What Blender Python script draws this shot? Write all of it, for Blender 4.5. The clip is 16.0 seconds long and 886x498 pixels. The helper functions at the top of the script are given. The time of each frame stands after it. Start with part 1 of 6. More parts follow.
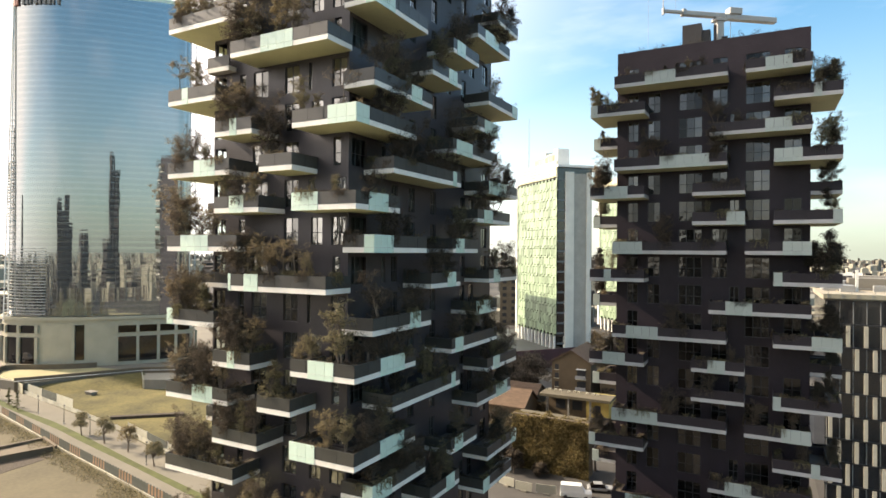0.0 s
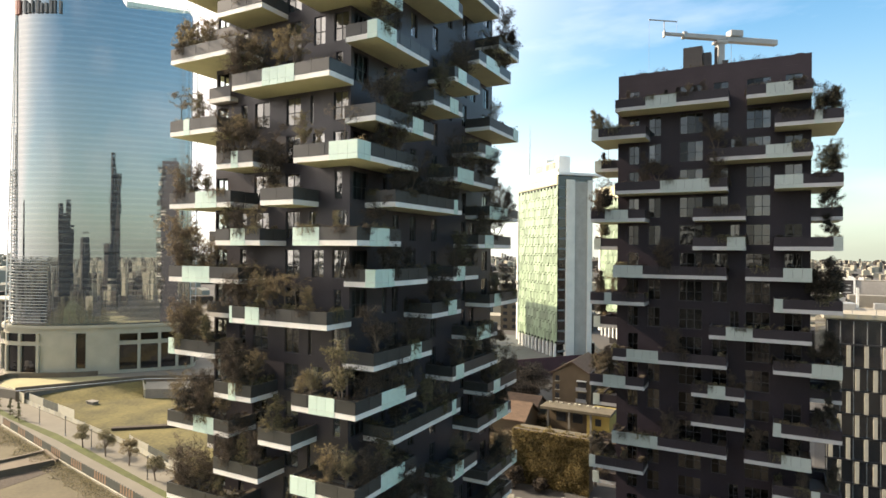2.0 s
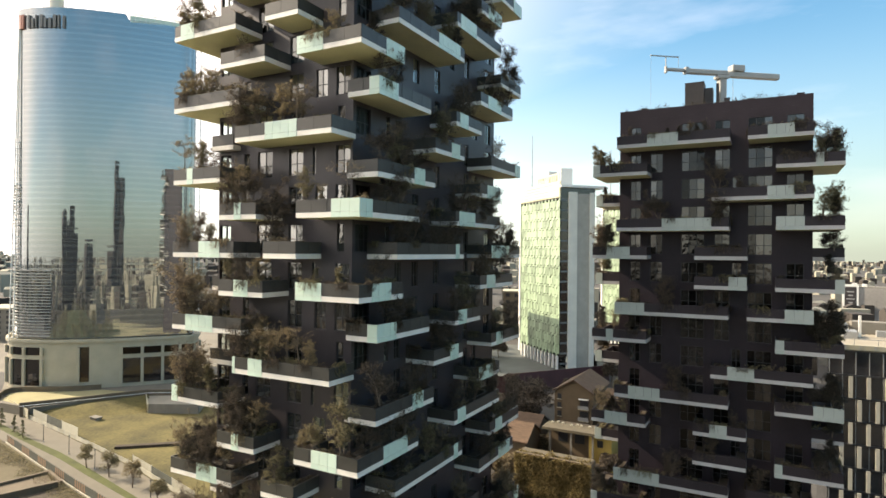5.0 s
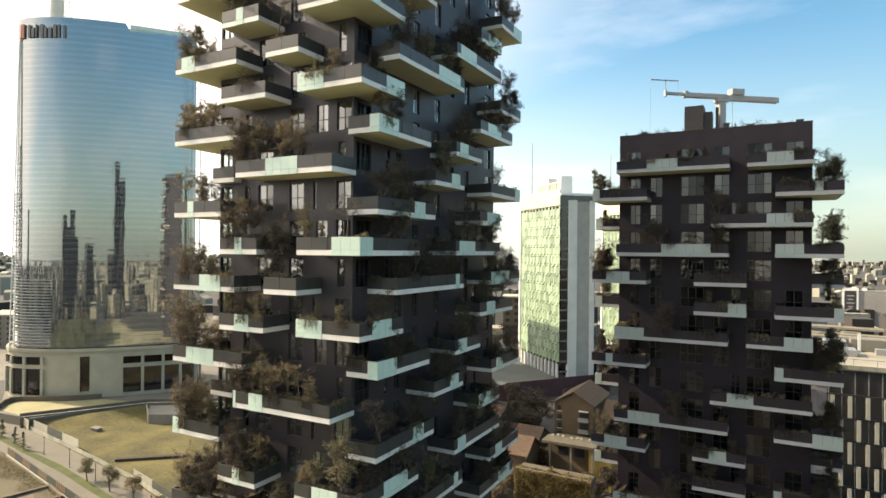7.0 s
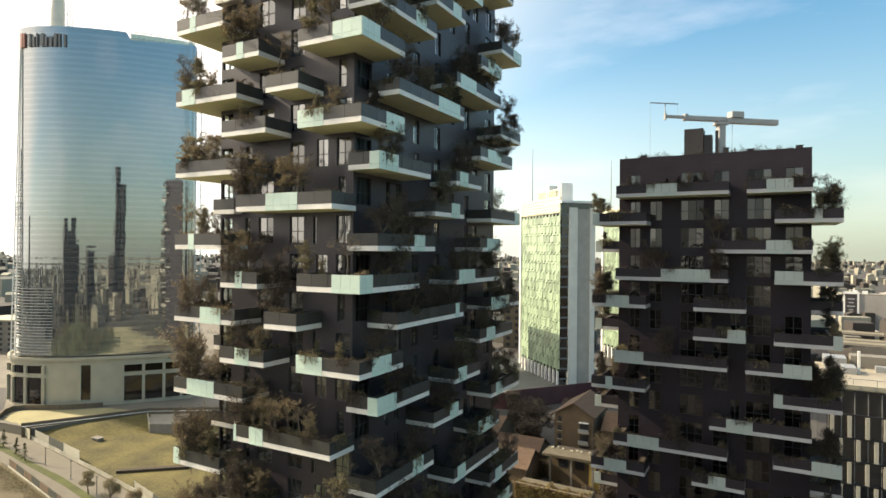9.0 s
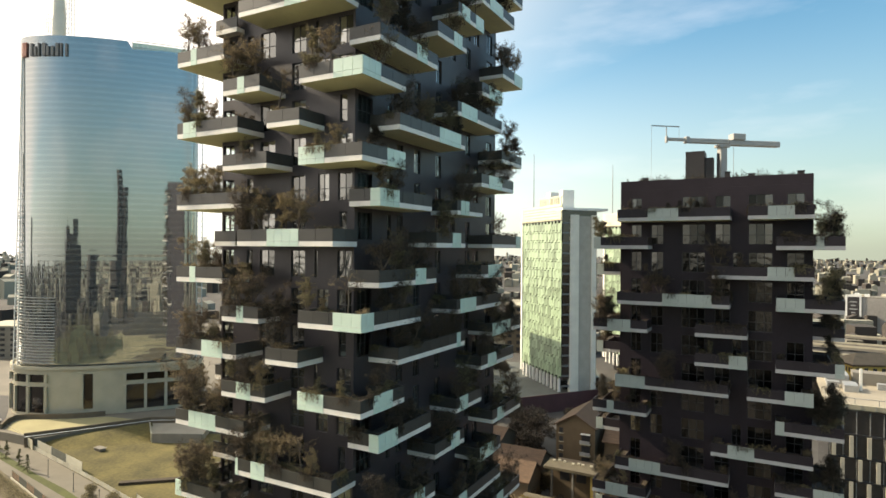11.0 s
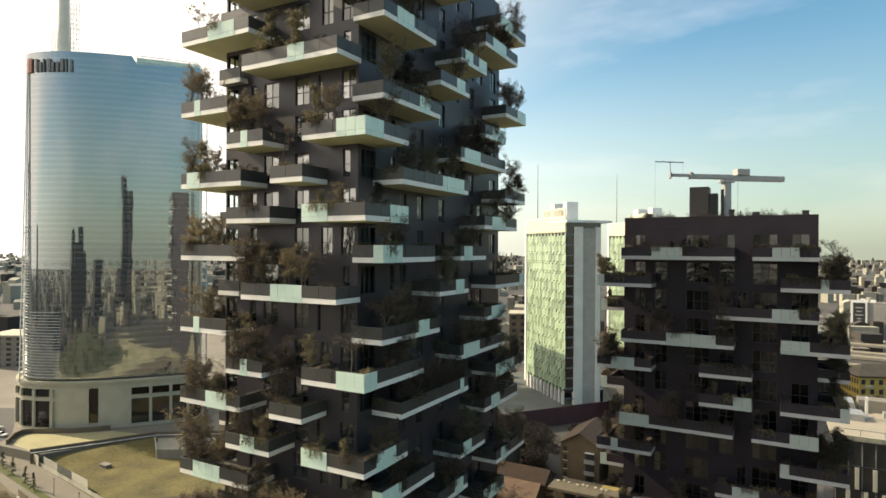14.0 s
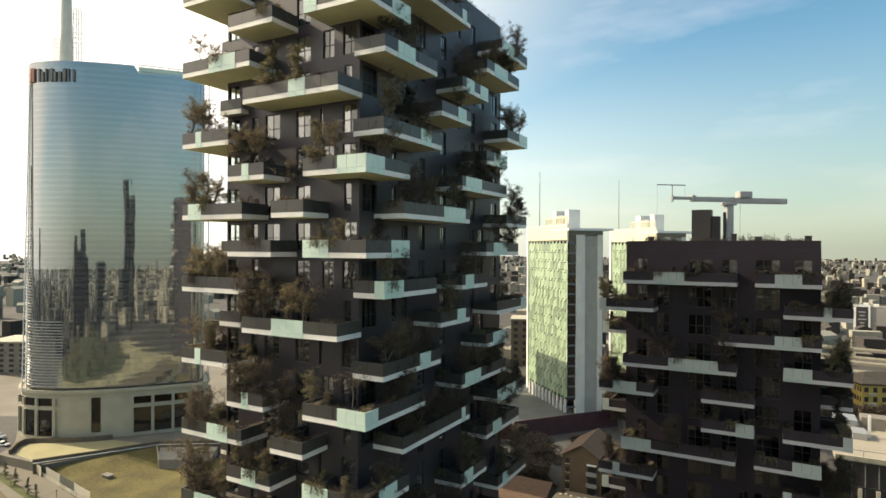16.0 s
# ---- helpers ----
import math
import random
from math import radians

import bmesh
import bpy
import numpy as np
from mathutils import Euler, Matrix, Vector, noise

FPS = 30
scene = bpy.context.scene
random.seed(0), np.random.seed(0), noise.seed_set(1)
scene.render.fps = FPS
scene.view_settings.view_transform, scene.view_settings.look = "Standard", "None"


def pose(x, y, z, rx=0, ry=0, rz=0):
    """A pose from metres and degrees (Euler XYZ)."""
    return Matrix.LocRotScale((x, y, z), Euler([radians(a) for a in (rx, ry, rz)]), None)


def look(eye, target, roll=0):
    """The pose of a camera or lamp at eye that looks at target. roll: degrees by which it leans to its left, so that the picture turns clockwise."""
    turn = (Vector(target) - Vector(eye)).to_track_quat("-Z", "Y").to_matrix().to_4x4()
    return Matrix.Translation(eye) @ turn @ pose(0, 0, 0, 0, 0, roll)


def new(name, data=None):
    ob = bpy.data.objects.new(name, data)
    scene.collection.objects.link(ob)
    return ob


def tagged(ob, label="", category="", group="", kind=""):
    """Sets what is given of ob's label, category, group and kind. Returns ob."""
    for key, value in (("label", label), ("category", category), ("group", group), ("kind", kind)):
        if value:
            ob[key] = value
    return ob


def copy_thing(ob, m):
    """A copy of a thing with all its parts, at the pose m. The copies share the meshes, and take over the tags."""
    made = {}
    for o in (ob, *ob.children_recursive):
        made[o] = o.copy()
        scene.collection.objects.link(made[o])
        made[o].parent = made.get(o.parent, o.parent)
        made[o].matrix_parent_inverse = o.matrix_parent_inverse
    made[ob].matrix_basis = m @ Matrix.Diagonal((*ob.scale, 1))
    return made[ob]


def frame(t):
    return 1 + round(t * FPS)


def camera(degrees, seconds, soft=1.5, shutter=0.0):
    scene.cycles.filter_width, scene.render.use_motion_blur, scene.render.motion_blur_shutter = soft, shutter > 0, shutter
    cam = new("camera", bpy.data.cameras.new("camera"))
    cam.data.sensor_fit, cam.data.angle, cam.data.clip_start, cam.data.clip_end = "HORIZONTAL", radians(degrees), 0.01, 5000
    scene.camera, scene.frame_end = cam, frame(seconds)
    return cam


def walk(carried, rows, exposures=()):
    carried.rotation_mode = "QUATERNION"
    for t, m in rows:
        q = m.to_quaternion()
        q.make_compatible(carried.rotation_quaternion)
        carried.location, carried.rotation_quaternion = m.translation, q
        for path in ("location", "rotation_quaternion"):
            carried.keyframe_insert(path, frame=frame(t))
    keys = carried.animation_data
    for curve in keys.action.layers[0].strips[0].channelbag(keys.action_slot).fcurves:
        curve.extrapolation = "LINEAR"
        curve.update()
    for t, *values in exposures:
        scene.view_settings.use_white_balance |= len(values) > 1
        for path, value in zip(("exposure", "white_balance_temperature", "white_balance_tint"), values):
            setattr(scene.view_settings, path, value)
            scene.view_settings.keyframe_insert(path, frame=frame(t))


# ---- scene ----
cam = camera(73.02, 16.0, soft=1.6)
PATH = [
    (0, pose(-0.00, 0.00, 39.64, 90.233, -0.396, 28.096)),
    (0.5, pose(0.02, -0.04, 40.36, 90.217, -0.437, 28.114)),
    (1, pose(0.04, -0.07, 41.12, 90.214, -0.458, 28.130)),
    (1.5, pose(0.04, -0.09, 41.84, 90.198, -0.461, 28.138)),
    (2, pose(0.05, -0.14, 42.61, 90.208, -0.464, 28.174)),
    (2.5, pose(0.08, -0.15, 43.36, 90.207, -0.465, 28.234)),
    (3, pose(0.09, -0.16, 44.14, 90.216, -0.490, 28.297)),
    (3.5, pose(0.13, -0.20, 44.91, 90.191, -0.498, 28.338)),
    (4, pose(0.15, -0.25, 45.72, 90.197, -0.500, 28.385)),
    (6.5, pose(0.24, -0.46, 49.62, 90.197, -0.483, 28.418)),
    (7, pose(0.25, -0.51, 50.45, 90.175, -0.474, 28.413)),
    (7.5, pose(0.30, -0.57, 51.23, 90.136, -0.458, 28.418)),
    (8, pose(0.34, -0.60, 52.05, 90.113, -0.457, 28.440)),
    (8.5, pose(0.36, -0.61, 52.82, 90.079, -0.446, 28.462)),
    (9, pose(0.38, -0.62, 53.65, 90.069, -0.450, 28.477)),
    (11.5, pose(0.41, -0.63, 57.71, 89.943, -0.355, 28.664)),
    (12, pose(0.40, -0.65, 58.54, 89.946, -0.340, 28.707)),
    (12.5, pose(0.42, -0.65, 59.34, 89.918, -0.326, 28.777)),
    (13, pose(0.45, -0.62, 60.17, 89.920, -0.313, 28.854)),
    (13.5, pose(0.45, -0.59, 60.98, 89.897, -0.304, 28.923)),
    (14, pose(0.45, -0.59, 61.80, 89.902, -0.284, 29.006)),
    (14.5, pose(0.45, -0.56, 62.55, 89.896, -0.260, 29.073)),
    (15, pose(0.45, -0.49, 63.36, 89.882, -0.249, 29.125)),
    (15.5, pose(0.43, -0.45, 64.11, 89.866, -0.247, 29.165)),
    (16, pose(0.45, -0.47, 64.87, 89.896, -0.257, 29.198)),
]
walk(cam, PATH, [(0.0, 1.2, 6850, 28), (4.0, 1.1, 6850, 27), (9.0, 0.92, 6950, 24), (16.0, 0.66, 7000, 23)])

# ---- world, sun, exposure ----
SUN_AZ, SUN_EL = 189.0, 32.0   # degrees, counter-clockwise from +x
TO_SUN = (math.cos(radians(SUN_AZ)) * math.cos(radians(SUN_EL)), math.sin(radians(SUN_AZ)) * math.cos(radians(SUN_EL)), math.sin(radians(SUN_EL)))
world = bpy.data.worlds.new("world")
scene.world = world
world.use_nodes = True


def wire(nt, a, ai, b, bi):
    nt.links.new(a.outputs[ai], b.inputs[bi])


def build_world():
    nt = world.node_tree
    nt.nodes.clear()
    out = nt.nodes.new("ShaderNodeOutputWorld")
    bg = nt.nodes.new("ShaderNodeBackground")
    sky = nt.nodes.new("ShaderNodeTexSky")
    sky.sky_type = 'NISHITA'
    sky.sun_disc = False
    sky.sun_elevation = radians(SUN_EL)
    sky.sun_rotation = radians(90 - SUN_AZ)
    sky.air_density, sky.dust_density, sky.ozone_density = 1.0, 1.1, 1.0
    # thin high cloud
    co = nt.nodes.new("ShaderNodeTexCoord")
    mp = nt.nodes.new("ShaderNodeMapping")
    mp.inputs["Scale"].default_value = (1.2, 1.2, 5.0)
    mp.inputs["Rotation"].default_value = (0.12, -0.22, 0.4)
    nz = nt.nodes.new("ShaderNodeTexNoise")
    nz.inputs["Scale"].default_value = 1.7
    nz.inputs["Detail"].default_value = 7.0
    nz.inputs["Roughness"].default_value = 0.55
    ramp = nt.nodes.new("ShaderNodeValToRGB")
    ramp.color_ramp.elements[0].position = 0.5
    ramp.color_ramp.elements[1].position = 0.82
    mix = nt.nodes.new("ShaderNodeMix")
    mix.data_type = 'RGBA'
    mix.inputs["B"].default_value = (9.0, 9.2, 9.0, 1)
    fac = nt.nodes.new("ShaderNodeMath")
    fac.operation = 'MULTIPLY'
    fac.inputs[1].default_value = 0.35
    wire(nt, co, "Generated", mp, "Vector")
    wire(nt, mp, "Vector", nz, "Vector")
    wire(nt, nz, "Fac", ramp, "Fac")
    wire(nt, ramp, "Color", fac, 0)
    wire(nt, fac, 0, mix, "Factor")
    cool = nt.nodes.new("ShaderNodeMix")
    cool.data_type = 'RGBA'
    cool.blend_type = 'MULTIPLY'
    cool.inputs["Factor"].default_value = 1.0
    cool.inputs["B"].default_value = (0.56, 1.05, 1.03, 1)
    wire(nt, sky, "Color", cool, "A")
    wire(nt, cool, "Result", mix, "A")
    # pale haze towards the horizon, brighter and higher on the sun's side
    sep = nt.nodes.new("ShaderNodeSeparateXYZ")
    rng = nt.nodes.new("ShaderNodeMapRange")
    rng.interpolation_type = 'SMOOTHSTEP'
    rng.inputs["From Min"].default_value = -0.02
    rng.inputs["From Max"].default_value = 0.36
    rng.inputs["To Min"].default_value = 0.7
    rng.inputs["To Max"].default_value = 0.0
    dot = nt.nodes.new("ShaderNodeVectorMath")
    dot.operation = 'DOT_PRODUCT'
    dot.inputs[1].default_value = TO_SUN
    glow = nt.nodes.new("ShaderNodeMapRange")
    glow.interpolation_type = 'SMOOTHSTEP'
    glow.inputs["From Min"].default_value = -0.3
    glow.inputs["From Max"].default_value = 0.75
    high = nt.nodes.new("ShaderNodeMath")
    high.operation = 'POWER'
    high.inputs[1].default_value = 3.5
    most = nt.nodes.new("ShaderNodeMath")
    most.operation = 'MAXIMUM'
    tone = nt.nodes.new("ShaderNodeMix")
    tone.data_type = 'RGBA'
    tone.inputs["A"].default_value = (3.25, 3.65, 2.75, 1)
    tone.inputs["B"].default_value = (9.5, 9.8, 8.6, 1)
    haze = nt.nodes.new("ShaderNodeMix")
    haze.data_type = 'RGBA'
    wire(nt, co, "Generated", sep, 0)
    wire(nt, co, "Generated", dot, 0)
    wire(nt, dot, "Value", glow, "Value")
    wire(nt, glow, "Result", high, 0)
    wire(nt, sep, "Z", rng, "Value")
    wire(nt, rng, "Result", most, 0)
    wire(nt, high, 0, most, 1)
    wire(nt, glow, "Result", tone, "Factor")
    wire(nt, tone, "Result", haze, "B")
    wire(nt, most, 0, haze, "Factor")
    wire(nt, mix, "Result", haze, "A")
    wire(nt, haze, "Result", bg, "Color")
    bg.inputs["Strength"].default_value = 0.11
    wire(nt, bg, "Background", out, "Surface")


build_world()
sun = new("sun", bpy.data.lights.new("sun", 'SUN'))
sun.data.energy = 4.2
sun.data.angle = radians(0.6)
sun.data.color = (1.0, 0.96, 0.71)
sun.matrix_world = look((0, 0, 0), tuple(-c for c in TO_SUN))


# ---- materials ----
def material(name, colour, rough=0.6, metal=0.0, vary=0.15, scale=2.0, fine=40.0, bump=0.0, coat=0.0, spec=0.5,
             colour2=None, stretch=(1, 1, 1), island=0.0, objrand=0.0, ior=1.5):
    """A surface with large patches and fine grain in its colour, and a little relief."""
    m = bpy.data.materials.new(name)
    m.use_nodes = True
    nt = m.node_tree
    bs = nt.nodes["Principled BSDF"]
    bs.inputs["Roughness"].default_value = rough
    bs.inputs["Metallic"].default_value = metal
    bs.inputs["Specular IOR Level"].default_value = spec
    bs.inputs["IOR"].default_value = ior
    bs.inputs["Coat Weight"].default_value = coat
    co = nt.nodes.new("ShaderNodeTexCoord")
    mp = nt.nodes.new("ShaderNodeMapping")
    mp.inputs["Scale"].default_value = stretch
    wire(nt, co, "Object", mp, "Vector")
    big = nt.nodes.new("ShaderNodeTexNoise")
    big.inputs["Scale"].default_value = scale
    big.inputs["Detail"].default_value = 4.0
    small = nt.nodes.new("ShaderNodeTexNoise")
    small.inputs["Scale"].default_value = fine
    small.inputs["Detail"].default_value = 3.0
    wire(nt, mp, "Vector", big, "Vector")
    wire(nt, mp, "Vector", small, "Vector")
    ramp = nt.nodes.new("ShaderNodeValToRGB")
    c2 = colour2 or tuple(min(1.0, c * (1 + 1.2 * vary)) for c in colour)
    c1 = tuple(c * (1 - vary) for c in colour)
    ramp.color_ramp.elements[0].color = (*c1, 1)
    ramp.color_ramp.elements[1].color = (*c2, 1)
    ramp.color_ramp.elements[0].position = 0.3
    ramp.color_ramp.elements[1].position = 0.7
    add = nt.nodes.new("ShaderNodeMath")
    add.operation = 'MULTIPLY_ADD'
    add.inputs[1].default_value = 0.35
    sub = nt.nodes.new("ShaderNodeMath")
    sub.operation = 'MULTIPLY_ADD'
    sub.inputs[1].default_value = 0.65
    wire(nt, big, "Fac", sub, 0)
    sub.inputs[2].default_value = 0.0
    wire(nt, small, "Fac", add, 0)
    wire(nt, sub, 0, add, 2)
    last = add
    if island or objrand:
        src = nt.nodes.new("ShaderNodeNewGeometry" if island else "ShaderNodeObjectInfo")
        amt = nt.nodes.new("ShaderNodeMath")
        amt.operation = 'MULTIPLY_ADD'
        amt.inputs[1].default_value = island or objrand
        cen = nt.nodes.new("ShaderNodeMath")
        cen.operation = 'SUBTRACT'
        cen.inputs[1].default_value = 0.5
        wire(nt, src, "Random Per Island" if island else "Random", cen, 0)
        wire(nt, cen, 0, amt, 0)
        wire(nt, add, 0, amt, 2)
        last = amt
    wire(nt, last, 0, ramp, "Fac")
    wire(nt, ramp, "Color", bs, "Base Color")
    if bump:
        bp = nt.nodes.new("ShaderNodeBump")
        bp.inputs["Strength"].default_value = bump
        bp.inputs["Distance"].default_value = 0.05
        wire(nt, small, "Fac", bp, "Height")
        wire(nt, bp, "Normal", bs, "Normal")
    return m


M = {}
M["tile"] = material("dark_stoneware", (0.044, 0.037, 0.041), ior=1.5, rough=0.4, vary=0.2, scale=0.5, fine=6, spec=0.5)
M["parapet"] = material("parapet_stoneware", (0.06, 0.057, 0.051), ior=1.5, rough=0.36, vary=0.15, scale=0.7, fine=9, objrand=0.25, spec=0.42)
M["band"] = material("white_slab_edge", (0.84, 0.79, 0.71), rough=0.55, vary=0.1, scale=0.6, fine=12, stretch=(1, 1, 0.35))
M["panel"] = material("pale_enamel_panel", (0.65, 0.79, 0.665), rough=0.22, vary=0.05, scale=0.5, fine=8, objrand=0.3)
# Shaded copies for the farther tower: the near tower's shadow is in the colours.
M["tile_b"] = material("dark_stoneware_shaded", (0.03, 0.0225, 0.028), ior=1.45, rough=0.45, vary=0.2, scale=0.5, fine=6, spec=0.22)
M["parapet_b"] = material("parapet_stoneware_shaded", (0.037, 0.029, 0.033), ior=1.45, rough=0.45, vary=0.15, scale=0.7, fine=9, objrand=0.25, spec=0.25)
M["band_b"] = material("white_slab_edge_shaded", (0.5, 0.475, 0.46), rough=0.55, vary=0.1, scale=0.6, fine=12, stretch=(1, 1, 0.35))
M["panel_b"] = material("pale_enamel_panel_shaded", (0.42, 0.46, 0.42), rough=0.3, vary=0.05, scale=0.5, fine=8, objrand=0.3)
M["soffit"] = material("cream_soffit", (0.82, 0.82, 0.52), rough=0.7, vary=0.08, scale=0.5, fine=5)
M["soil"] = material("soil", (0.06, 0.045, 0.03), rough=0.95, vary=0.4, scale=2, fine=20, bump=0.4)
M["deck"] = material("deck", (0.09, 0.08, 0.07), rough=0.8, vary=0.15, scale=1, fine=14)
M["bark"] = material("bark", (0.15, 0.115, 0.085), rough=0.95, vary=0.3, scale=3, fine=25, stretch=(1, 1, 0.2))
M["frame"] = material("dark_window_frame", (0.03, 0.03, 0.032), rough=0.4, vary=0.1)
M["concrete"] = material("concrete", (0.21, 0.19, 0.155), rough=0.85, vary=0.18, scale=0.4, fine=8, bump=0.15)
M["lime"] = material("pale_stone", (0.43, 0.39, 0.285), rough=0.75, vary=0.1, scale=0.25, fine=5)
M["asphalt"] = material("asphalt", (0.06, 0.058, 0.056), rough=0.9, vary=0.2, scale=0.3, fine=9, bump=0.2)
M["paving"] = material("paving", (0.33, 0.29, 0.22), rough=0.85, vary=0.15, scale=0.15, fine=3)
M["whitepaint"] = material("white_paint", (0.78, 0.77, 0.72), rough=0.5, vary=0.06, scale=0.8, fine=15)
M["grey"] = material("grey_metal", (0.35, 0.35, 0.34), rough=0.5, metal=0.3, vary=0.1)
M["roof"] = material("roof_tiles", (0.1, 0.06, 0.034), rough=0.85, vary=0.35, scale=0.6, fine=6, bump=0.4, stretch=(1, 4, 1))
M["ochre"] = material("ochre_render", (0.125, 0.088, 0.05), rough=0.85, vary=0.15, scale=0.4, fine=6)
M["yellow"] = material("yellow_render", (0.48, 0.34, 0.085), rough=0.8, vary=0.1, scale=0.4, fine=6)
M["red"] = material("maroon_hoarding", (0.07, 0.024, 0.026), rough=0.6, vary=0.2, scale=0.3, fine=5)
M["orange"] = material("orange_mesh", (0.25, 0.15, 0.085), rough=0.7, vary=0.25, scale=0.8, fine=10)
M["hoarding"] = material("hoarding_boards", (0.4, 0.38, 0.3), rough=0.7, vary=0.15, scale=0.4, fine=6, objrand=0.5)
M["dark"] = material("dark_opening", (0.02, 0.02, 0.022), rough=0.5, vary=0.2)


def glass(name, colour, rough=0.04, spec=1.0, metal=0.0, differ=0.0):
    """Coated facade glass: a dark, strongly mirroring sheet."""
    m = bpy.data.materials.new(name)
    m.use_nodes = True
    bs = m.node_tree.nodes["Principled BSDF"]
    bs.inputs["Base Color"].default_value = (*colour, 1)
    bs.inputs["Roughness"].default_value = rough
    bs.inputs["Metallic"].default_value = metal
    bs.inputs["Specular IOR Level"].default_value = spec
    bs.inputs["IOR"].default_value = 1.6
    if differ:                      # blinds drawn to a different degree behind each pane
        nt = m.node_tree
        info = nt.nodes.new("ShaderNodeObjectInfo")
        ramp = nt.nodes.new("ShaderNodeValToRGB")
        ramp.color_ramp.elements[0].color = (*(c * (1 - differ) for c in colour), 1)
        ramp.color_ramp.elements[1].color = (*(c * (1 + differ) for c in colour), 1)
        wire(nt, info, "Random", ramp, "Fac")
        wire(nt, ramp, "Color", bs, "Base Color")
    return m


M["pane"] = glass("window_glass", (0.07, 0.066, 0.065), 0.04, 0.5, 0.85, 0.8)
M["clear"] = glass("clear_glass", (0.85, 0.9, 0.88), 0.02, 0.5)
M["clear"].node_tree.nodes["Principled BSDF"].inputs["Transmission Weight"].default_value = 1.0
M["clear"].node_tree.nodes["Principled BSDF"].inputs["IOR"].default_value = 1.02
# Brighter tint carries the stronger sky reflection in the nearer tower's windows.
M["pane_a"] = glass("sky_bright_window_glass", (0.25, 0.25, 0.24), 0.04, 0.6, 0.85, 0.55)
M["block_pane"] = glass("block_glass", (0.095, 0.095, 0.1), 0.06, 0.6, 0.7)
M["mirror"] = glass("mirror_glass", (0.365, 0.382, 0.38), 0.025, 0.5, 0.85)

M["spandrel_glass"] = glass("spandrel_glass", (0.41, 0.425, 0.42), 0.05, 0.5, 0.82)


def ripple(m, scale, stretch, strength):
    """Slight unevenness of large glass panels."""
    nt = m.node_tree
    bs = nt.nodes["Principled BSDF"]
    co = nt.nodes.new("ShaderNodeTexCoord")
    mp = nt.nodes.new("ShaderNodeMapping")
    mp.inputs["Scale"].default_value = stretch
    nz = nt.nodes.new("ShaderNodeTexNoise")
    nz.inputs["Scale"].default_value = scale
    nz.inputs["Detail"].default_value = 3.0
    bp = nt.nodes.new("ShaderNodeBump")
    bp.inputs["Strength"].default_value = strength
    bp.inputs["Distance"].default_value = 1.0
    wire(nt, co, "Object", mp, "Vector")
    wire(nt, mp, "Vector", nz, "Vector")
    wire(nt, nz, "Fac", bp, "Height")
    wire(nt, bp, "Normal", bs, "Normal")


ripple(M["mirror"], 0.2, (1, 1, 0.1), 0.055)
ripple(M["spandrel_glass"], 0.2, (1, 1, 0.1), 0.055)
ripple(M["pane"], 1.3, (1, 1, 0.7), 0.035)
ripple(M["pane_a"], 1.3, (1, 1, 0.7), 0.035)


# ---- mesh helpers ----
def box_into(bm, x0, x1, y0, y1, z0, z1, bevel=0.0):
    vs = [bm.verts.new((x, y, z)) for z in (z0, z1) for y in (y0, y1) for x in (x0, x1)]
    fs = [(0, 2, 3, 1), (4, 5, 7, 6), (0, 1, 5, 4), (1, 3, 7, 5), (3, 2, 6, 7), (2, 0, 4, 6)]
    faces = [bm.faces.new([vs[i] for i in f]) for f in fs]
    if bevel:
        es = list({e for f in faces for e in f.edges})
        bmesh.ops.bevel(bm, geom=es, offset=bevel, segments=1, affect='EDGES')


def box(x0, x1, y0, y1, z0, z1, bevel=0.0):
    bm = bmesh.new()
    box_into(bm, min(x0, x1), max(x0, x1), min(y0, y1), max(y0, y1), min(z0, z1), max(z0, z1), bevel)
    return bm


def mesh_of(name, bm, mat):
    me = bpy.data.meshes.new(name)
    bm.to_mesh(me)
    bm.free()
    me.materials.append(mat)
    return me


def part(name, bm, mat, parent=None, label=""):
    ob = new(name, mesh_of(name, bm, mat))
    if parent is not None:
        ob.parent = parent
    return tagged(ob, label)


SHARED = {}


def shared_box(name, size, mat, parent, centre, bevel=0.0):
    """A box piece that shares its mesh with all pieces of the same size."""
    key = (name, tuple(round(s, 2) for s in size), mat.name)
    if key not in SHARED:
        a, b, c = (s / 2 for s in key[1])
        SHARED[key] = mesh_of(name, box(-a, a, -b, b, -c, c, bevel), mat)
    ob = new(name, SHARED[key])
    ob.parent = parent
    ob.location = centre
    return ob


def thing(name, label, category, group="", kind="", at=(0, 0, 0)):
    ob = new(name)
    ob.location = at
    ob.empty_display_size = 0.5
    return tagged(ob, label, category, group, kind)


def prism(poly, z0, z1):
    """An upright block over a counter-clockwise outline."""
    bm = bmesh.new()
    lo = [bm.verts.new((x, y, z0)) for x, y in poly]
    hi = [bm.verts.new((x, y, z1)) for x, y in poly]
    n = len(poly)
    bm.faces.new(hi)
    bm.faces.new(lo[::-1])
    for i in range(n):
        j = (i + 1) % n
        bm.faces.new((lo[i], lo[j], hi[j], hi[i]))
    return bm


H = 3.5          # storey


def level(k):
    """Underside of the slab of storey k, counted downwards."""
    return 50.0 + H * (6 - k)


# ---- balconies ----
BAND, RAIL, SKIN, TROUGH = 0.44, 1.5, 0.12, 1.0


def inset(chain, d):
    """Shift an open chain of axis-parallel edges to its left by d."""
    out = []
    for i, (x, y) in enumerate(chain):
        nx = ny = 0.0
        for a, b in ((i - 1, i), (i, i + 1)):
            if a < 0 or b >= len(chain):
                continue
            ex, ey = chain[b][0] - chain[a][0], chain[b][1] - chain[a][1]
            ln = math.hypot(ex, ey)
            nx, ny = nx - ey / ln, ny + ex / ln
        out.append((x + d * nx, y + d * ny))
    return out


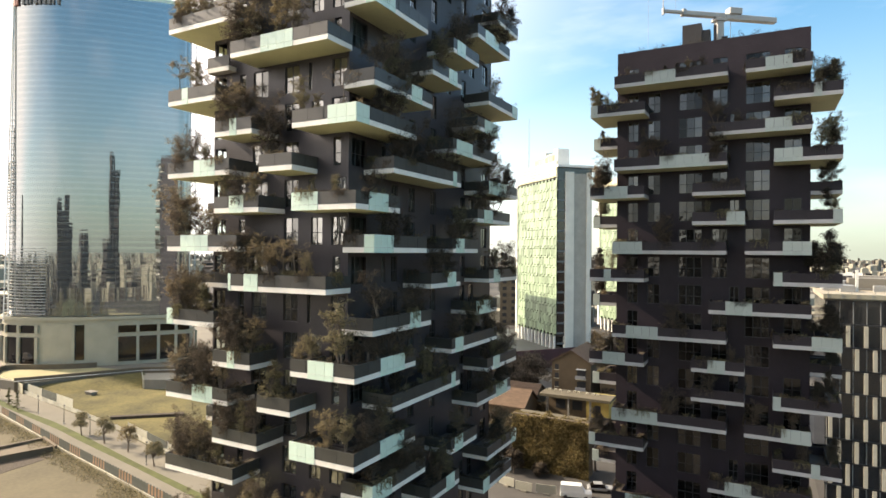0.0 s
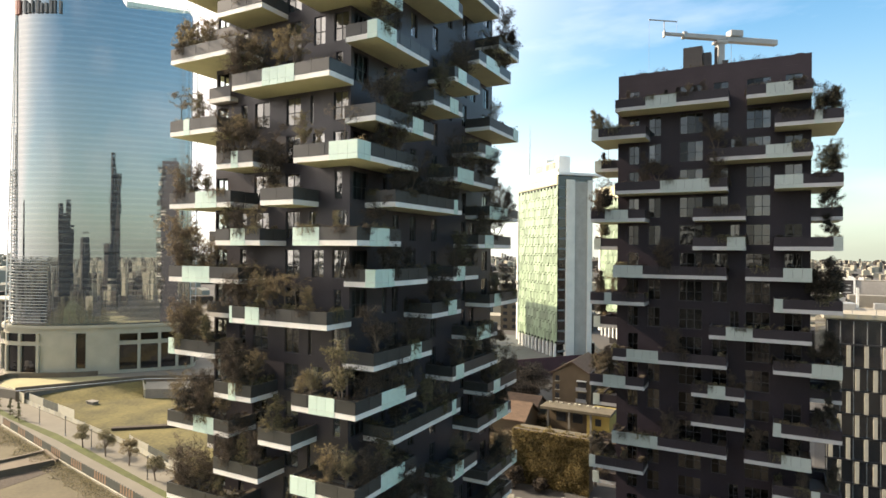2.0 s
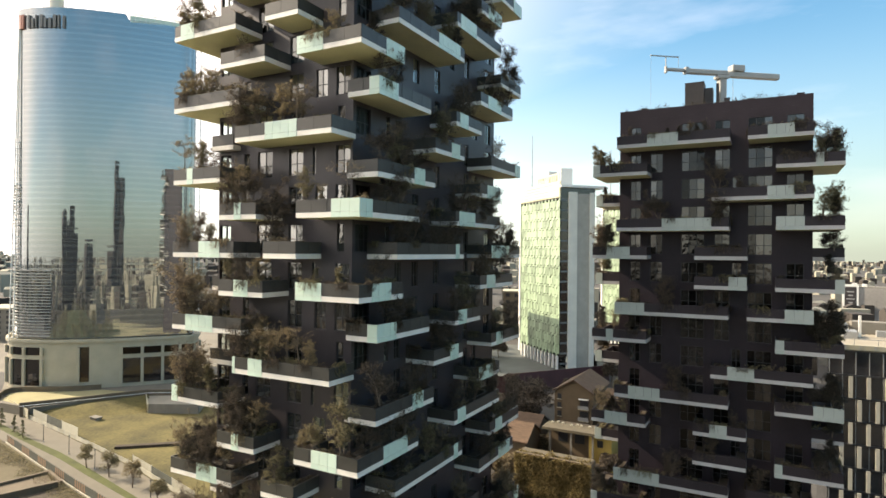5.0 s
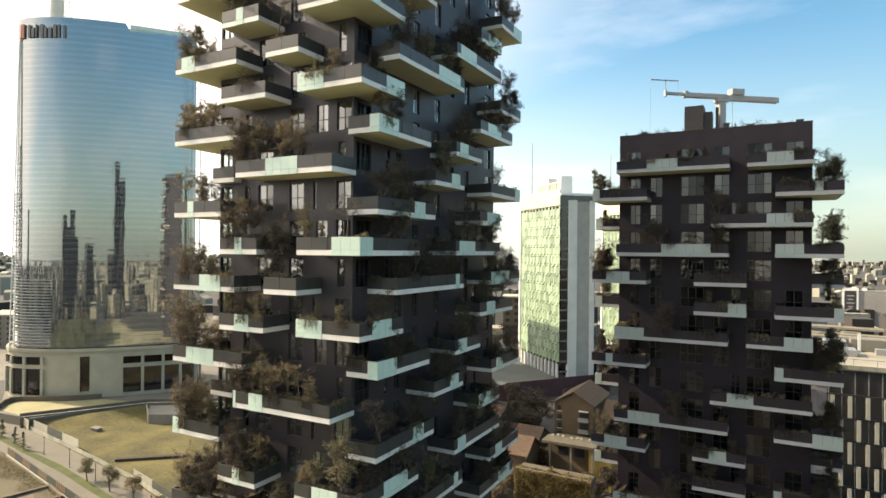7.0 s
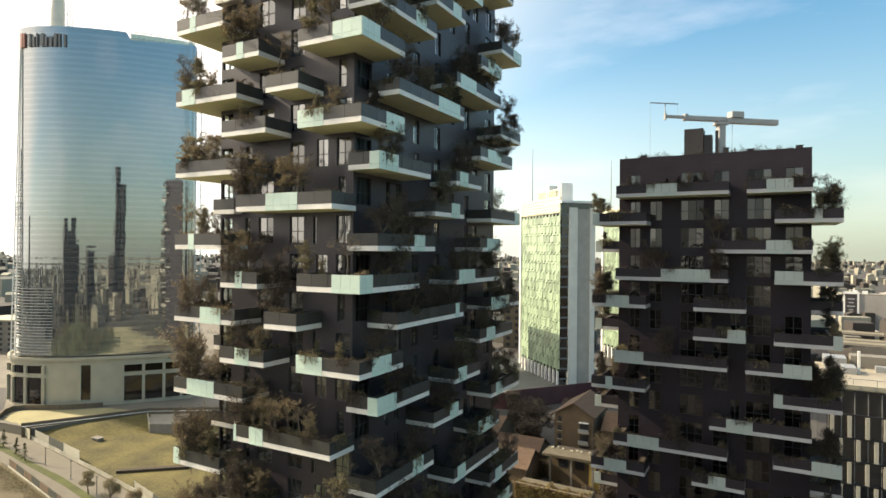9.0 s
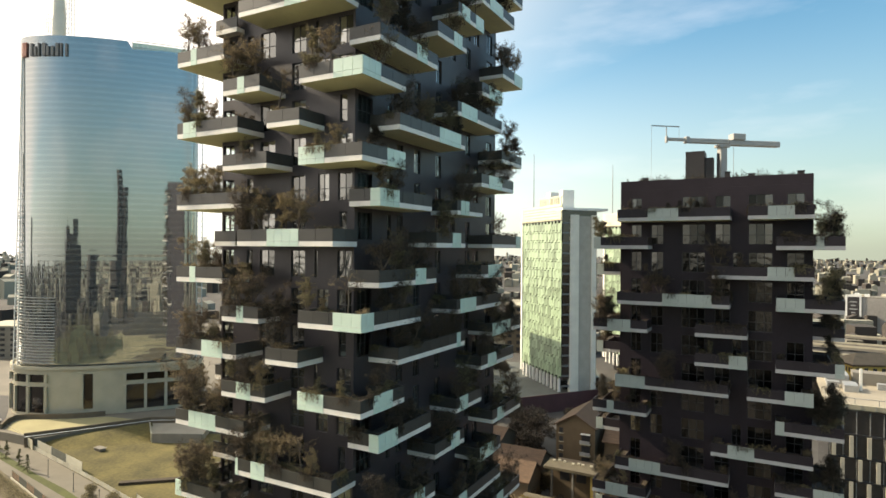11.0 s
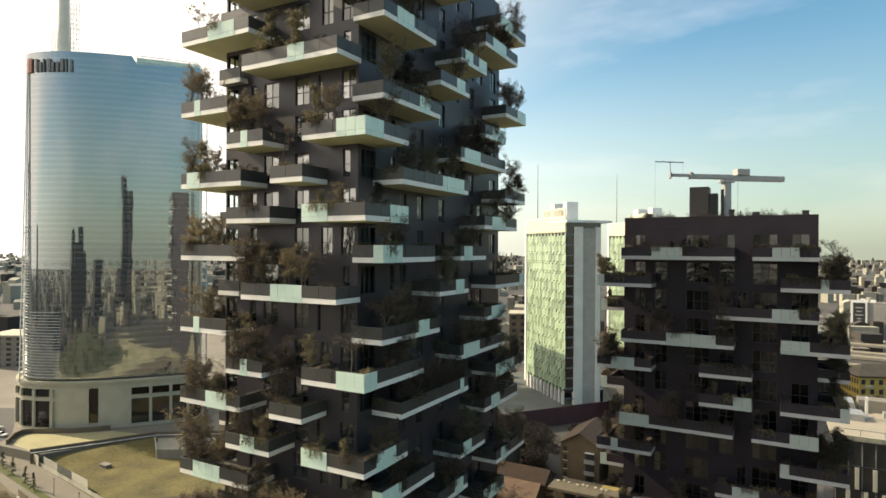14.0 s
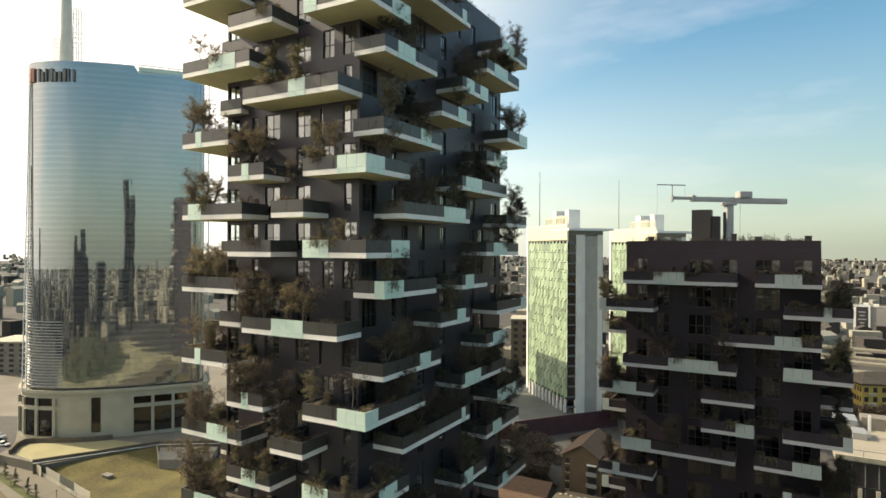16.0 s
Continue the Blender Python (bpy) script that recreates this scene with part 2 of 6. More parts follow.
def ribbon(chain, d0, d1, z0, z1):
    bm = bmesh.new()
    a, b = inset(chain, d0), inset(chain, d1)
    rows = [[bm.verts.new((x, y, z)) for x, y in line] for line, z in ((a, z0), (a, z1), (b, z1), (b, z0))]
    for i in range(len(chain) - 1):
        for r in range(4):
            p, q = rows[r], rows[(r + 1) % 4]
            bm.faces.new((p[i], p[i + 1], q[i + 1], q[i]))
    bm.faces.new([r[0] for r in rows])
    bm.faces.new([r[-1] for r in rows][::-1])
    return bm


PLANTERS = []    # (outer chain, top of soil, tower name), for the planting further down


def balcony(tower, k, chain, wall=(), white=()):
    """chain: outer edge from wall to wall, counter-clockwise; wall: corner of the wall inside the outline;
    white: (edge, from, to) stretches of pale panels, in metres of the plan along that edge."""
    z = level(k)
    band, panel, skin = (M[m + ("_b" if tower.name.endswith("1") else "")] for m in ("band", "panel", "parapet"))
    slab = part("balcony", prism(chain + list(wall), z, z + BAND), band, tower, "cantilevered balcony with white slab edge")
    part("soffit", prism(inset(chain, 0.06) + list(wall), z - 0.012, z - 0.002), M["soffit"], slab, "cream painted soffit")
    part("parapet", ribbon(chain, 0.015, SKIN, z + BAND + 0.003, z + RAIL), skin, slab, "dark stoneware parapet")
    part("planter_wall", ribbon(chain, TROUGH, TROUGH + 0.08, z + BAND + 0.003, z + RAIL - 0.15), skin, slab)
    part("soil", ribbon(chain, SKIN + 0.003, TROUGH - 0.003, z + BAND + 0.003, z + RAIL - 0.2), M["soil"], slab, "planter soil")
    part("deck", prism(inset(chain, 0.13) + list(wall), z + BAND + 0.004, z + BAND + 0.02), M["deck"], slab, "dark deck")
    for edge in range(len(chain) - 1):       # facing slabs of the parapet, with open joints
        (x0, y0), (x1, y1) = chain[edge], chain[edge + 1]
        ln = math.hypot(x1 - x0, y1 - y0)
        if (tower.name.endswith("1") and abs(y1 - y0) > 0.01) or ln < 1.5 or max(y0, y1) > 62 and abs(y1 - y0) > 0.01:
            continue
        n = max(1, round(ln / 1.87))
        for i in range(n):
            u = (i + 0.5) / n
            cx, cy = x0 + (x1 - x0) * u, y0 + (y1 - y0) * u
            taken = any(e == edge and min(a, b) - 0.3 < (cx if abs(y1 - y0) < 0.01 else cy) < max(a, b) + 0.3 for e, a, b in white)
            if taken:
                continue
            ox, oy = (y1 - y0) / ln * 0.004, -(x1 - x0) / ln * 0.004
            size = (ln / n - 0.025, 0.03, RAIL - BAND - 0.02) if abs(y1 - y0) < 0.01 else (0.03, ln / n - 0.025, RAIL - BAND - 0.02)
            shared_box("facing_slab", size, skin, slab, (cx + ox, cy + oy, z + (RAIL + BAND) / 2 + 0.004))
    for edge, a, b in white:
        (x0, y0), (x1, y1) = chain[edge], chain[edge + 1]
        a, b = min(a, b), max(a, b)
        n = max(1, round((b - a) / 0.93))
        w = (b - a) / n
        for i in range(n):
            c = a + (i + 0.5) * w
            for z0, z1 in ((z - 0.01, z + BAND - 0.01), (z + BAND + 0.01, z + RAIL + 0.02)):
                if abs(y1 - y0) < 0.01:      # edge along x
                    sy = 1 if x1 > x0 else -1
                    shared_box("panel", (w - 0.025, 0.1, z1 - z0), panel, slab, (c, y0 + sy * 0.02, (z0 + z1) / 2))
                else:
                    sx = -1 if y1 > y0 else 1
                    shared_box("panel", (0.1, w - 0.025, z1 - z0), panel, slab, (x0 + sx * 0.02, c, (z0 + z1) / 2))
    PLANTERS.append((chain, z + RAIL - 0.2, tower.name))
    return slab


def wall_face(bm, u0, u1, z0, z1, holes, put, depth=0.3):
    """One outer wall sheet with openings cut through and their reveals. put(u, z, d) gives the place of a point,
    d metres behind the face. holes: (u0, u1, z0, z1), storey by storey."""
    def quad(*pts):
        bm.faces.new([bm.verts.new(put(*p)) for p in pts])
    rows = {}
    for h in holes:
        rows.setdefault((h[2], h[3]), []).append(h)
    z = z0
    for (a, b), row in sorted(rows.items()):
        quad((u0, z, 0), (u1, z, 0), (u1, a, 0), (u0, a, 0))
        u = u0
        for h in sorted(row):
            quad((u, a, 0), (h[0], a, 0), (h[0], b, 0), (u, b, 0))
            quad((h[0], a, 0), (h[1], a, 0), (h[1], a, depth), (h[0], a, depth))
            quad((h[0], b, depth), (h[1], b, depth), (h[1], b, 0), (h[0], b, 0))
            quad((h[0], a, 0), (h[0], a, depth), (h[0], b, depth), (h[0], b, 0))
            quad((h[1], a, depth), (h[1], a, 0), (h[1], b, 0), (h[1], b, depth))
            u = h[1]
        quad((u, a, 0), (u1, a, 0), (u1, b, 0), (u, b, 0))
        z = b
    quad((u0, z, 0), (u1, z, 0), (u1, z1, 0), (u0, z1, 0))


def window_into(tower, w, h, m, glazing):
    """A dark framed window with its panes, w by h metres, its face looking down -y of the pose m."""
    key = ("window", round(w, 2), round(h, 2), glazing)
    if key not in SHARED:
        t = 0.06
        n = 1 if w < 0.8 else 2 if w < 2.1 else 3
        xs, zs = [0, t], [0, t, h * 0.44, h * 0.44 + 0.06, h - t, h]
        for i in range(1, n):
            xs += [w * i / n - 0.035, w * i / n + 0.035]
        xs += [w - t, w]
        bm = bmesh.new()
        vs = [[bm.verts.new((x, 0, z)) for z in zs] for x in xs]
        bars = [bm.faces.new((vs[i][j], vs[i + 1][j], vs[i + 1][j + 1], vs[i][j + 1]))
                for i in range(len(xs) - 1) for j in range(len(zs) - 1) if i % 2 == 0 or j % 2 == 0]
        back = bmesh.ops.extrude_face_region(bm, geom=bars)
        bmesh.ops.translate(bm, vec=(0, 0.08, 0), verts=[g for g in back["geom"] if isinstance(g, bmesh.types.BMVert)])
        bmesh.ops.recalc_face_normals(bm, faces=bm.faces)
        SHARED[key] = (mesh_of("window", bm, M["frame"]), [mesh_of("pane", box(w * i / n + 0.04, w * (i + 1) / n - 0.04, 0.04, 0.055, t - 0.01, h - t + 0.01), M[glazing]) for i in range(n)])
    fm, panes = SHARED[key]
    ob = new("window", fm)
    ob.parent = tower
    ob.matrix_basis = m
    for pm in panes:
        p = new("pane", pm)
        p.parent = ob
        p.rotation_euler = (radians(random.uniform(-0.5, 0.5)), 0, radians(random.uniform(-0.5, 0.5)))


def tower_at(name, label, x0, x1, y0, y1, top, front, side, storeys, end=()):
    """front, side: window columns as (from, to, phases): a column has a window in storey k where k % 3 is in phases.
    end: window columns of the end wall, which with the first front column make glazed see-through corner rooms."""
    t = thing(name, label, "tower", "residential towers with planted balconies")
    d = 0.3
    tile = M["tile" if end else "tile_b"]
    low = [(x0 + d, y0 + d)]
    if end:
        low = [(x0 + d, y0 + 3.2), (x0 + 2.0, y0 + 3.2), (x0 + 2.0, y0 + d)]
    # Near-black fill stands in for the unlit rooms behind the windows.
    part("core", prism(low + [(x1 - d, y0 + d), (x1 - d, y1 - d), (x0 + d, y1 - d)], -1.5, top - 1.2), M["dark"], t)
    for nm, u0, u1, cols, put, turn, at in (
            ("front_wall", x0, x1, front, lambda u, z, e: (u, y0 + e, z), 0, lambda a, b, z: (a, y0 + 0.12, z)),
            ("side_wall", y0, y1, side, lambda u, z, e: (x1 - e, u, z), 90, lambda a, b, z: (x1 - 0.12, a, z)),
            ("end_wall", y0, y1, end, lambda u, z, e: (x0 + e, u, z), -90, lambda a, b, z: (x0 + 0.12, b, z))):
        if not cols:
            part(nm, prism([(x0, y0 + 0.003), (x0 + d - 0.003, y0 + 0.003), (x0 + d - 0.003, y1 - d), (x0, y1 - d)], -1.5, top - 1.2), tile, t)
            continue
        holes = []
        for k in storeys:
            for a, b, ph in cols:
                if k % 3 in ph:
                    holes.append((a, b, level(k) + 0.62, level(k - 1) - 0.35))
        bm = bmesh.new()
        wall_face(bm, u0, u1, -1.5, top - 1.2, holes, put)
        part(nm, bm, tile, t, "dark stoneware wall with tall windows")
        for a, b, za, zb in holes:
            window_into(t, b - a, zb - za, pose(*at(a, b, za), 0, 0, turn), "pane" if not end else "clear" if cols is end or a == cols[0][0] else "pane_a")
    if end:
        for k in storeys:
            part("room_floor", box(x0 + 0.31, x0 + 1.99, y0 + 0.31, y0 + 3.19, level(k), level(k) + 0.5), M["whitepaint"], t)
    part("back_wall", prism([(x0, y1 - d + 0.003), (x1, y1 - d + 0.003), (x1, y1), (x0, y1)], -1.5, top - 1.2), tile, t)
    rim = [(x0, y0), (x1, y0), (x1, y1), (x0, y1), (x0, y0)]
    part("roof_parapet", ribbon(rim, 0.003, 0.35, top - 1.197, top), tile, t)
    part("roof", box(x0 + 0.36, x1 - 0.36, y0 + 0.36, y1 - 0.36, top - 1.19, top - 0.9), M["concrete"], t, "flat gravel roof")
    return t


# nearer tower
AX0, AX1, AY0, AY1, ATOP = -48.4, -31.75, 41.95, 72.6, 94.2
AF, AS, AL, AB = 38.62, -28.5, -50.95, 75.6     # balcony fronts: front, side, far side, back
tower_a = tower_at("residential_tower", "tall dark-clad residential tower with planted white-edged balconies", AX0, AX1, AY0, AY1, ATOP,
                   [(-48.2, -46.7, (0, 1, 2)), (-44.9, -44.1, (0, 2)), (-43.1, -41.2, (1, 2)), (-39.1, -37.4, (0, 1, 2)), (-36.25, -35.9, (2,)), (-35.9, -34.6, (0,)), (-33.6, -32.0, (0, 2)), (-33.4, -32.6, (1,))],
                   [(42.4, 44.6, (0, 1)), (47.1, 47.8, (0, 1)), (48.8, 49.9, (1, 2)), (52.0, 53.2, (0, 2)), (56.5, 57.7, (0, 1, 2)), (60.0, 61.1, (1,)), (63.8, 65.0, (0, 1, 2)), (66.0, 67.4, (0, 2)), (69.7, 71.4, (0, 1))],
                   range(-5, 20), [(42.2, 44.4, (0, 1, 2))])


def a_front(k, x0, x1, *white):
    balcony(tower_a, k, [(x0, AY0), (x0, AF), (x1, AF), (x1, AY0)], (), [(1, a, b) for a, b in white])


def a_left(k, x1, *white):
    balcony(tower_a, k, [(AX0, 46.5), (AL, 46.5), (AL, AF), (x1, AF), (x1, AY0)], [(AX0, AY0)], [(2, a, b) for a, b in white])


def a_corner(k, x0, y1, front, side):
    balcony(tower_a, k, [(x0, AY0), (x0, AF), (AS, AF), (AS, y1), (AX1, y1)], [(AX1, AY0)],
            [(1, *front), (2, *side)])


def a_side(k, y0, y1, *white, end=None):
    w = [(1, a, b) for a, b in white]
    if end:
        w.append((0, *end))
    if y1 < AY1:
        balcony(tower_a, k, [(AX1, y0), (AS, y0), (AS, y1), (AX1, y1)], (), w)
    else:
        balcony(tower_a, k, [(AX1, y0), (AS, y0), (AS, y1), (-37.0, y1), (-37.0, AY1)], [(AX1, AY1)], w)


def build_a():
    for k, x1, *w in ((-5, -44.6), (-3, -41.75, (-47.2, -43.6)), (-1, -44.5, (-49.05, -48.2)), (1, -42.65, (-50.1, -48.2)),
                      (3, -42.1), (5, -44.5, (-49.05, -48.2)), (7, -42.65, (-47.3, -44.45)), (9, -41.6, (-49.05, -45.3)),
                      (11, -44.5, (-50.9, -50.05)), (13, -42.65, (-47.3, -44.55)), (15, -41.9), (17, -44.5, (-49.05, -48.2))):
        a_left(k, x1, *w)
    for k in (-4, 2, 8, 14):
        balcony(tower_a, k, [(AX0, 51.0), (AL, 51.0), (AL, 43.4), (AX0, 43.4)])
    for k in (-2, 4, 10):
        z = level(k)
        b = part("balcony", box(-48.4, -45.4, 41.0, AY0, z, z + BAND), M["band"], tower_a, "small shallow balcony with a dark parapet")
        part("parapet", box(-48.38, -45.42, 41.02, 41.14, z + BAND + 0.003, z + RAIL), M["parapet"], b, "dark stoneware parapet")
    a_front(-4, -44.55, -38.95)
    a_front(0, -44.55, -39.9, (-42.7, -41.8))
    a_front(2, -44.55, -39.0)
    a_front(6, -44.55, -39.9, (-42.65, -41.75))
    a_front(8, -44.55, -39.0, (-42.6, -40.8))
    a_front(12, -44.55, -39.9, (-42.7, -41.8))
    a_front(14, -44.55, -39.0)
    a_front(-2, -42.6, -31.45, (-37.0, -35.05))
    a_front(4, -42.6, -31.45, (-38.9, -35.2))
    a_front(10, -42.65, -31.45, (-42.65, -42.3), (-40.7, -39.0))
    a_front(16, -42.65, -31.45, (-38.9, -35.2))
    for k in (-5, 1, 7, 13):
        a_front(k, -39.0, -35.2)
    a_corner(-6, -35.2, 48.1, (-31.5, AS), (AF, 40.4))
    a_corner(-4, -35.25, 45.15, (-35.25, -33.8), (42.2, 45.15))
    a_corner(0, -35.25, 45.15, (-31.5, AS), (AF, 41.2))
    a_corner(2, -35.25, 45.15, (-35.25, -32.4), (42.2, 45.15))
    a_corner(6, -35.2, 48.1, (-31.4, AS), (AF, 40.4))
    a_corner(8, -35.2, 45.2, (-35.2, -32.35), (40.4, 43.3))
    a_corner(12, -35.2, 48.1, (-33.3, -30.6), (42.3, 46.2))
    a_corner(14, -35.25, 48.1, (-35.25, -32.5), (42.3, 46.15))
    a_side(-3, 41.2, 50.05, (43.2, 46.0))
    for k in (-1, 5, 11, 17):
        a_side(k, 41.1, 51.0, (47.05, 49.0))
    for k in (3, 9, 15):
        a_side(k, 41.2, 50.05, (41.2, 44.2), end=(-29.5, AS))
    a_side(-5, 44.2, 57.2, (55.3, 56.3))
    a_side(1, 44.2, 57.2, (51.5, 56.2))
    a_side(7, 44.2, 57.4, (55.5, 56.4))
    a_side(13, 44.2, 57.4, (55.4, 56.4))
    for k in (-2, 4, 10, 16):
        a_side(k, 51.0, 57.4, (54.45, 56.35))
    a_side(-3, 55.5, 61.75, (56.3, 58.2), (59.7, 61.75))
    for k in (3, 9, 15):
        a_side(k, 55.5, 61.75, (56.3, 58.3))
    a_side(0, 55.5, 67.2, (56.3, 60.2))
    a_side(6, 55.5, 67.3, (56.3, 60.2))
    a_side(12, 55.5, 67.4, (56.3, 58.2))
    a_side(-4, 61.5, 71.1, (63.5, 67.4))
    a_side(2, 61.5, 71.1, (63.5, 67.4))
    a_side(8, 61.7, 71.5, (63.5, 66.0))
    a_side(14, 61.9, 72.0, (67.4, 70.9))
    for k in (-1, 5):
        a_side(k, 61.5, 67.3, (63.45, 67.3))
    a_side(11, 61.5, 67.4, (61.5, 65.4))
    a_side(-5, 65.6, 73.9, (65.6, 70.2))
    a_side(1, 67.3, 73.9)
    a_side(-2, 67.5, 74.0, (71.2, 74.0))
    a_side(4, 64.6, 73.9, (72.1, 73.9))
    a_side(7, 64.8, 74.0, (64.8, 70.3))
    a_side(10, 65.0, 74.0, (66.4, 68.4))
    a_side(13, 64.7, 73.9, (66.4, 68.4))
    a_side(16, 64.8, 74.1, (72.4, 74.1))
    a_side(17, 63.7, 72.5, (63.7, 65.5))


build_a()

# farther tower
BX0, BX1, BY0, BY1, BTOP = -17.0, 4.85, 80.6, 101.0, 65.9
BF, BL, BR = 77.2, -19.7, 7.65
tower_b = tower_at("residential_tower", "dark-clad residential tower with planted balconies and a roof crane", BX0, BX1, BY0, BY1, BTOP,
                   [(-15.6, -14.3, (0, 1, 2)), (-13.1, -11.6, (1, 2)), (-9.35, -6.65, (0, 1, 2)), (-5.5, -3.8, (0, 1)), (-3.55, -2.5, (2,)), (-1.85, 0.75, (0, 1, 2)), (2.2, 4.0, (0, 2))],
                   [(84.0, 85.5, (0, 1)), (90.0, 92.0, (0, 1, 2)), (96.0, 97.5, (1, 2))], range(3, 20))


def b_front(k, x0, x1, *white):
    balcony(tower_b, k, [(x0, BY0), (x0, BF), (x1, BF), (x1, BY0)], (), [(1, a, b) for a, b in white])


def b_left(k, *white):
    balcony(tower_b, k, [(BX0, 84.5), (BL, 84.5), (BL, BF), (-12.95, BF), (-12.95, BY0)], [(BX0, BY0)], [(2, a, b) for a, b in white])


def b_right(k, *white):
    balcony(tower_b, k, [(1.08, BY0), (1.08, BF), (BR, BF), (BR, 86.0), (BX1, 86.0)], [(BX1, BY0)], [(1, a, b) for a, b in white])


def build_b():
    b_front(3, -16.7, -3.65, (-13.0, -9.4))
    b_front(3, -1.8, 4.78, (0.2, 2.9))
    b_front(5, -5.6, 4.8, (0.2, 2.9))
    b_front(6, -16.7, -3.7, (-11.2, -5.6))
    b_front(7, -7.45, -1.8)
    b_front(8, -7.45, -1.8, (-3.75, -1.8))
    b_front(9, -16.85, -3.75, (-16.85, -13.2))
    b_front(9, -1.8, 4.8, (2.0, 4.8))
    b_front(11, -5.6, 4.8, (-3.8, -1.0))
    b_front(12, -16.8, -3.7, (-15.1, -11.3))
    b_front(13, -7.5, -1.8, (-5.7, -3.8))
    b_front(14, -7.5, -1.8)
    b_front(15, -16.85, -3.65, (-16.85, -11.3))
    b_front(15, -1.8, 4.85, (1.9, 4.8))
    b_front(17, -5.6, 4.8, (-3.8, -1.0))
    b_front(18, -16.8, -3.7, (-15.1, -11.3))
    b_left(4, (BL, -18.8))
    b_left(7, (-17.9, -15.0))
    b_left(10, (-17.9, -17.0))
    b_left(13, (-18.0, -15.2))
    b_left(16, (BL, -18.9))
    b_right(4, (4.9, 5.7))
    b_right(6, (1.1, 3.9))
    b_right(8, (6.75, BR))
    b_right(10, (1.1, 2.0))
    b_right(12, (4.8, BR))
    b_right(14, (1.1, 1.9))
    b_right(16, (4.8, 5.65))
    for k in (5, 8, 11, 14, 17):
        balcony(tower_b, k, [(BX0, 88.5), (-20.3, 88.5), (-20.3, 81.4), (BX0, 81.4)], (), [(2, -20.3, -19.4)])
    for k in (7, 13):
        balcony(tower_b, k, [(BX1, 81.2), (8.0, 81.2), (8.0, 88.0), (BX1, 88.0)], (), [])


build_b()


# ---- ground and surroundings ----
GZ = -1.5
M["steelblue"] = material("joint_metal", (0.12, 0.135, 0.14), rough=0.4, vary=0.1)
M["mesh"] = material("dark_mesh", (0.07, 0.075, 0.06), rough=0.8, vary=0.3, scale=0.8, fine=10)
M["signred"] = material("sign_red", (0.42, 0.16, 0.11), rough=0.5, vary=0.1)
M["signdark"] = material("sign_grey", (0.2, 0.19, 0.18), rough=0.5, vary=0.1)
M["shingle"] = material("green_glass_shingle", (0.27, 0.355, 0.235), rough=0.3, vary=0.25, scale=0.2, fine=3, objrand=0.7)
M["infill"] = material("beige_grey_cladding", (0.4, 0.37, 0.31), rough=0.7, vary=0.15, scale=0.3, fine=3)
M["stonewhite"] = material("pale_stone_cladding", (0.74, 0.7, 0.6), rough=0.6, vary=0.1, scale=0.3, fine=4)
M["fin"] = material("pale_fin", (0.5, 0.46, 0.37), rough=0.6, vary=0.12, scale=0.4, fine=6)
M["terrace"] = material("grey_terrace_slabs", (0.095, 0.103, 0.09), rough=0.85, vary=0.25, scale=0.12, fine=2)
M["creamlit"] = material("cream_panels", (0.74, 0.7, 0.5), rough=0.6, vary=0.08, scale=0.3, fine=4)
M["roofdark"] = material("dark_cladding", (0.035, 0.03, 0.03), rough=0.6, vary=0.2, scale=0.3, fine=5)
M["ramp"] = material("brown_stone", (0.14, 0.108, 0.07), rough=0.85, vary=0.2, scale=0.4, fine=6)
M["city"] = material("city_fabric", (0.07, 0.058, 0.048), rough=0.9, vary=0.3, scale=0.05, fine=0.5, colour2=(0.33, 0.31, 0.24), island=2.2)


# Out-of-view ground, kept pale to bounce light onto soffits and fronts.
M["bounce_ground"] = material("pale_bounce_ground", (0.17, 0.152, 0.085), rough=0.95, vary=0.4, scale=0.07, fine=0.5, colour2=(0.46, 0.41, 0.235))
# Out-of-view ground, darkened so the farther tower's windows mirror less light.
M["garden"] = material("darkened_ground", (0.02, 0.022, 0.014), rough=0.95, vary=0.4, scale=0.09, fine=0.7, colour2=(0.085, 0.07, 0.045))
M["parched"] = material("dusty_screed", (0.1, 0.082, 0.05), rough=0.9, vary=0.25, scale=0.5, fine=5)
M["glazing_bar"] = material("glazing_bar", (0.42, 0.47, 0.49), rough=0.35, metal=0.45, vary=0.1)
M["floor_joint"] = material("floor_joint", (0.36, 0.39, 0.4), rough=0.16, metal=0.85, vary=0.1)
M["ground"] = material("city_ground", (0.062, 0.057, 0.05), rough=0.95, vary=0.35, scale=0.02, fine=0.3)
M["grass"] = material("dry_grass", (0.066, 0.06, 0.015), rough=0.95, vary=0.4, scale=0.11, fine=1.3, colour2=(0.175, 0.14, 0.042))
M["dirt"] = material("bare_earth", (0.11, 0.09, 0.05), rough=0.95, vary=0.25, scale=0.1, fine=1.5)
M["verge"] = material("green_verge", (0.07, 0.078, 0.018), rough=0.95, vary=0.3, scale=0.3, fine=3)
M["path"] = material("gravel_path", (0.158, 0.14, 0.105), rough=0.9, vary=0.15, scale=0.2, fine=4)

ground = part("ground", box(-3000, 3000, -600, 4500, GZ - 2, GZ), M["ground"], None, "wide flat city ground reaching the horizon")
tagged(ground, category="ground", kind="structure")


def strip(name, pts, z, mat, label, thick=0.05):
    ob = part(name, prism(pts, z - thick, z), mat, None, label)
    return tagged(ob, category="ground", kind="structure")


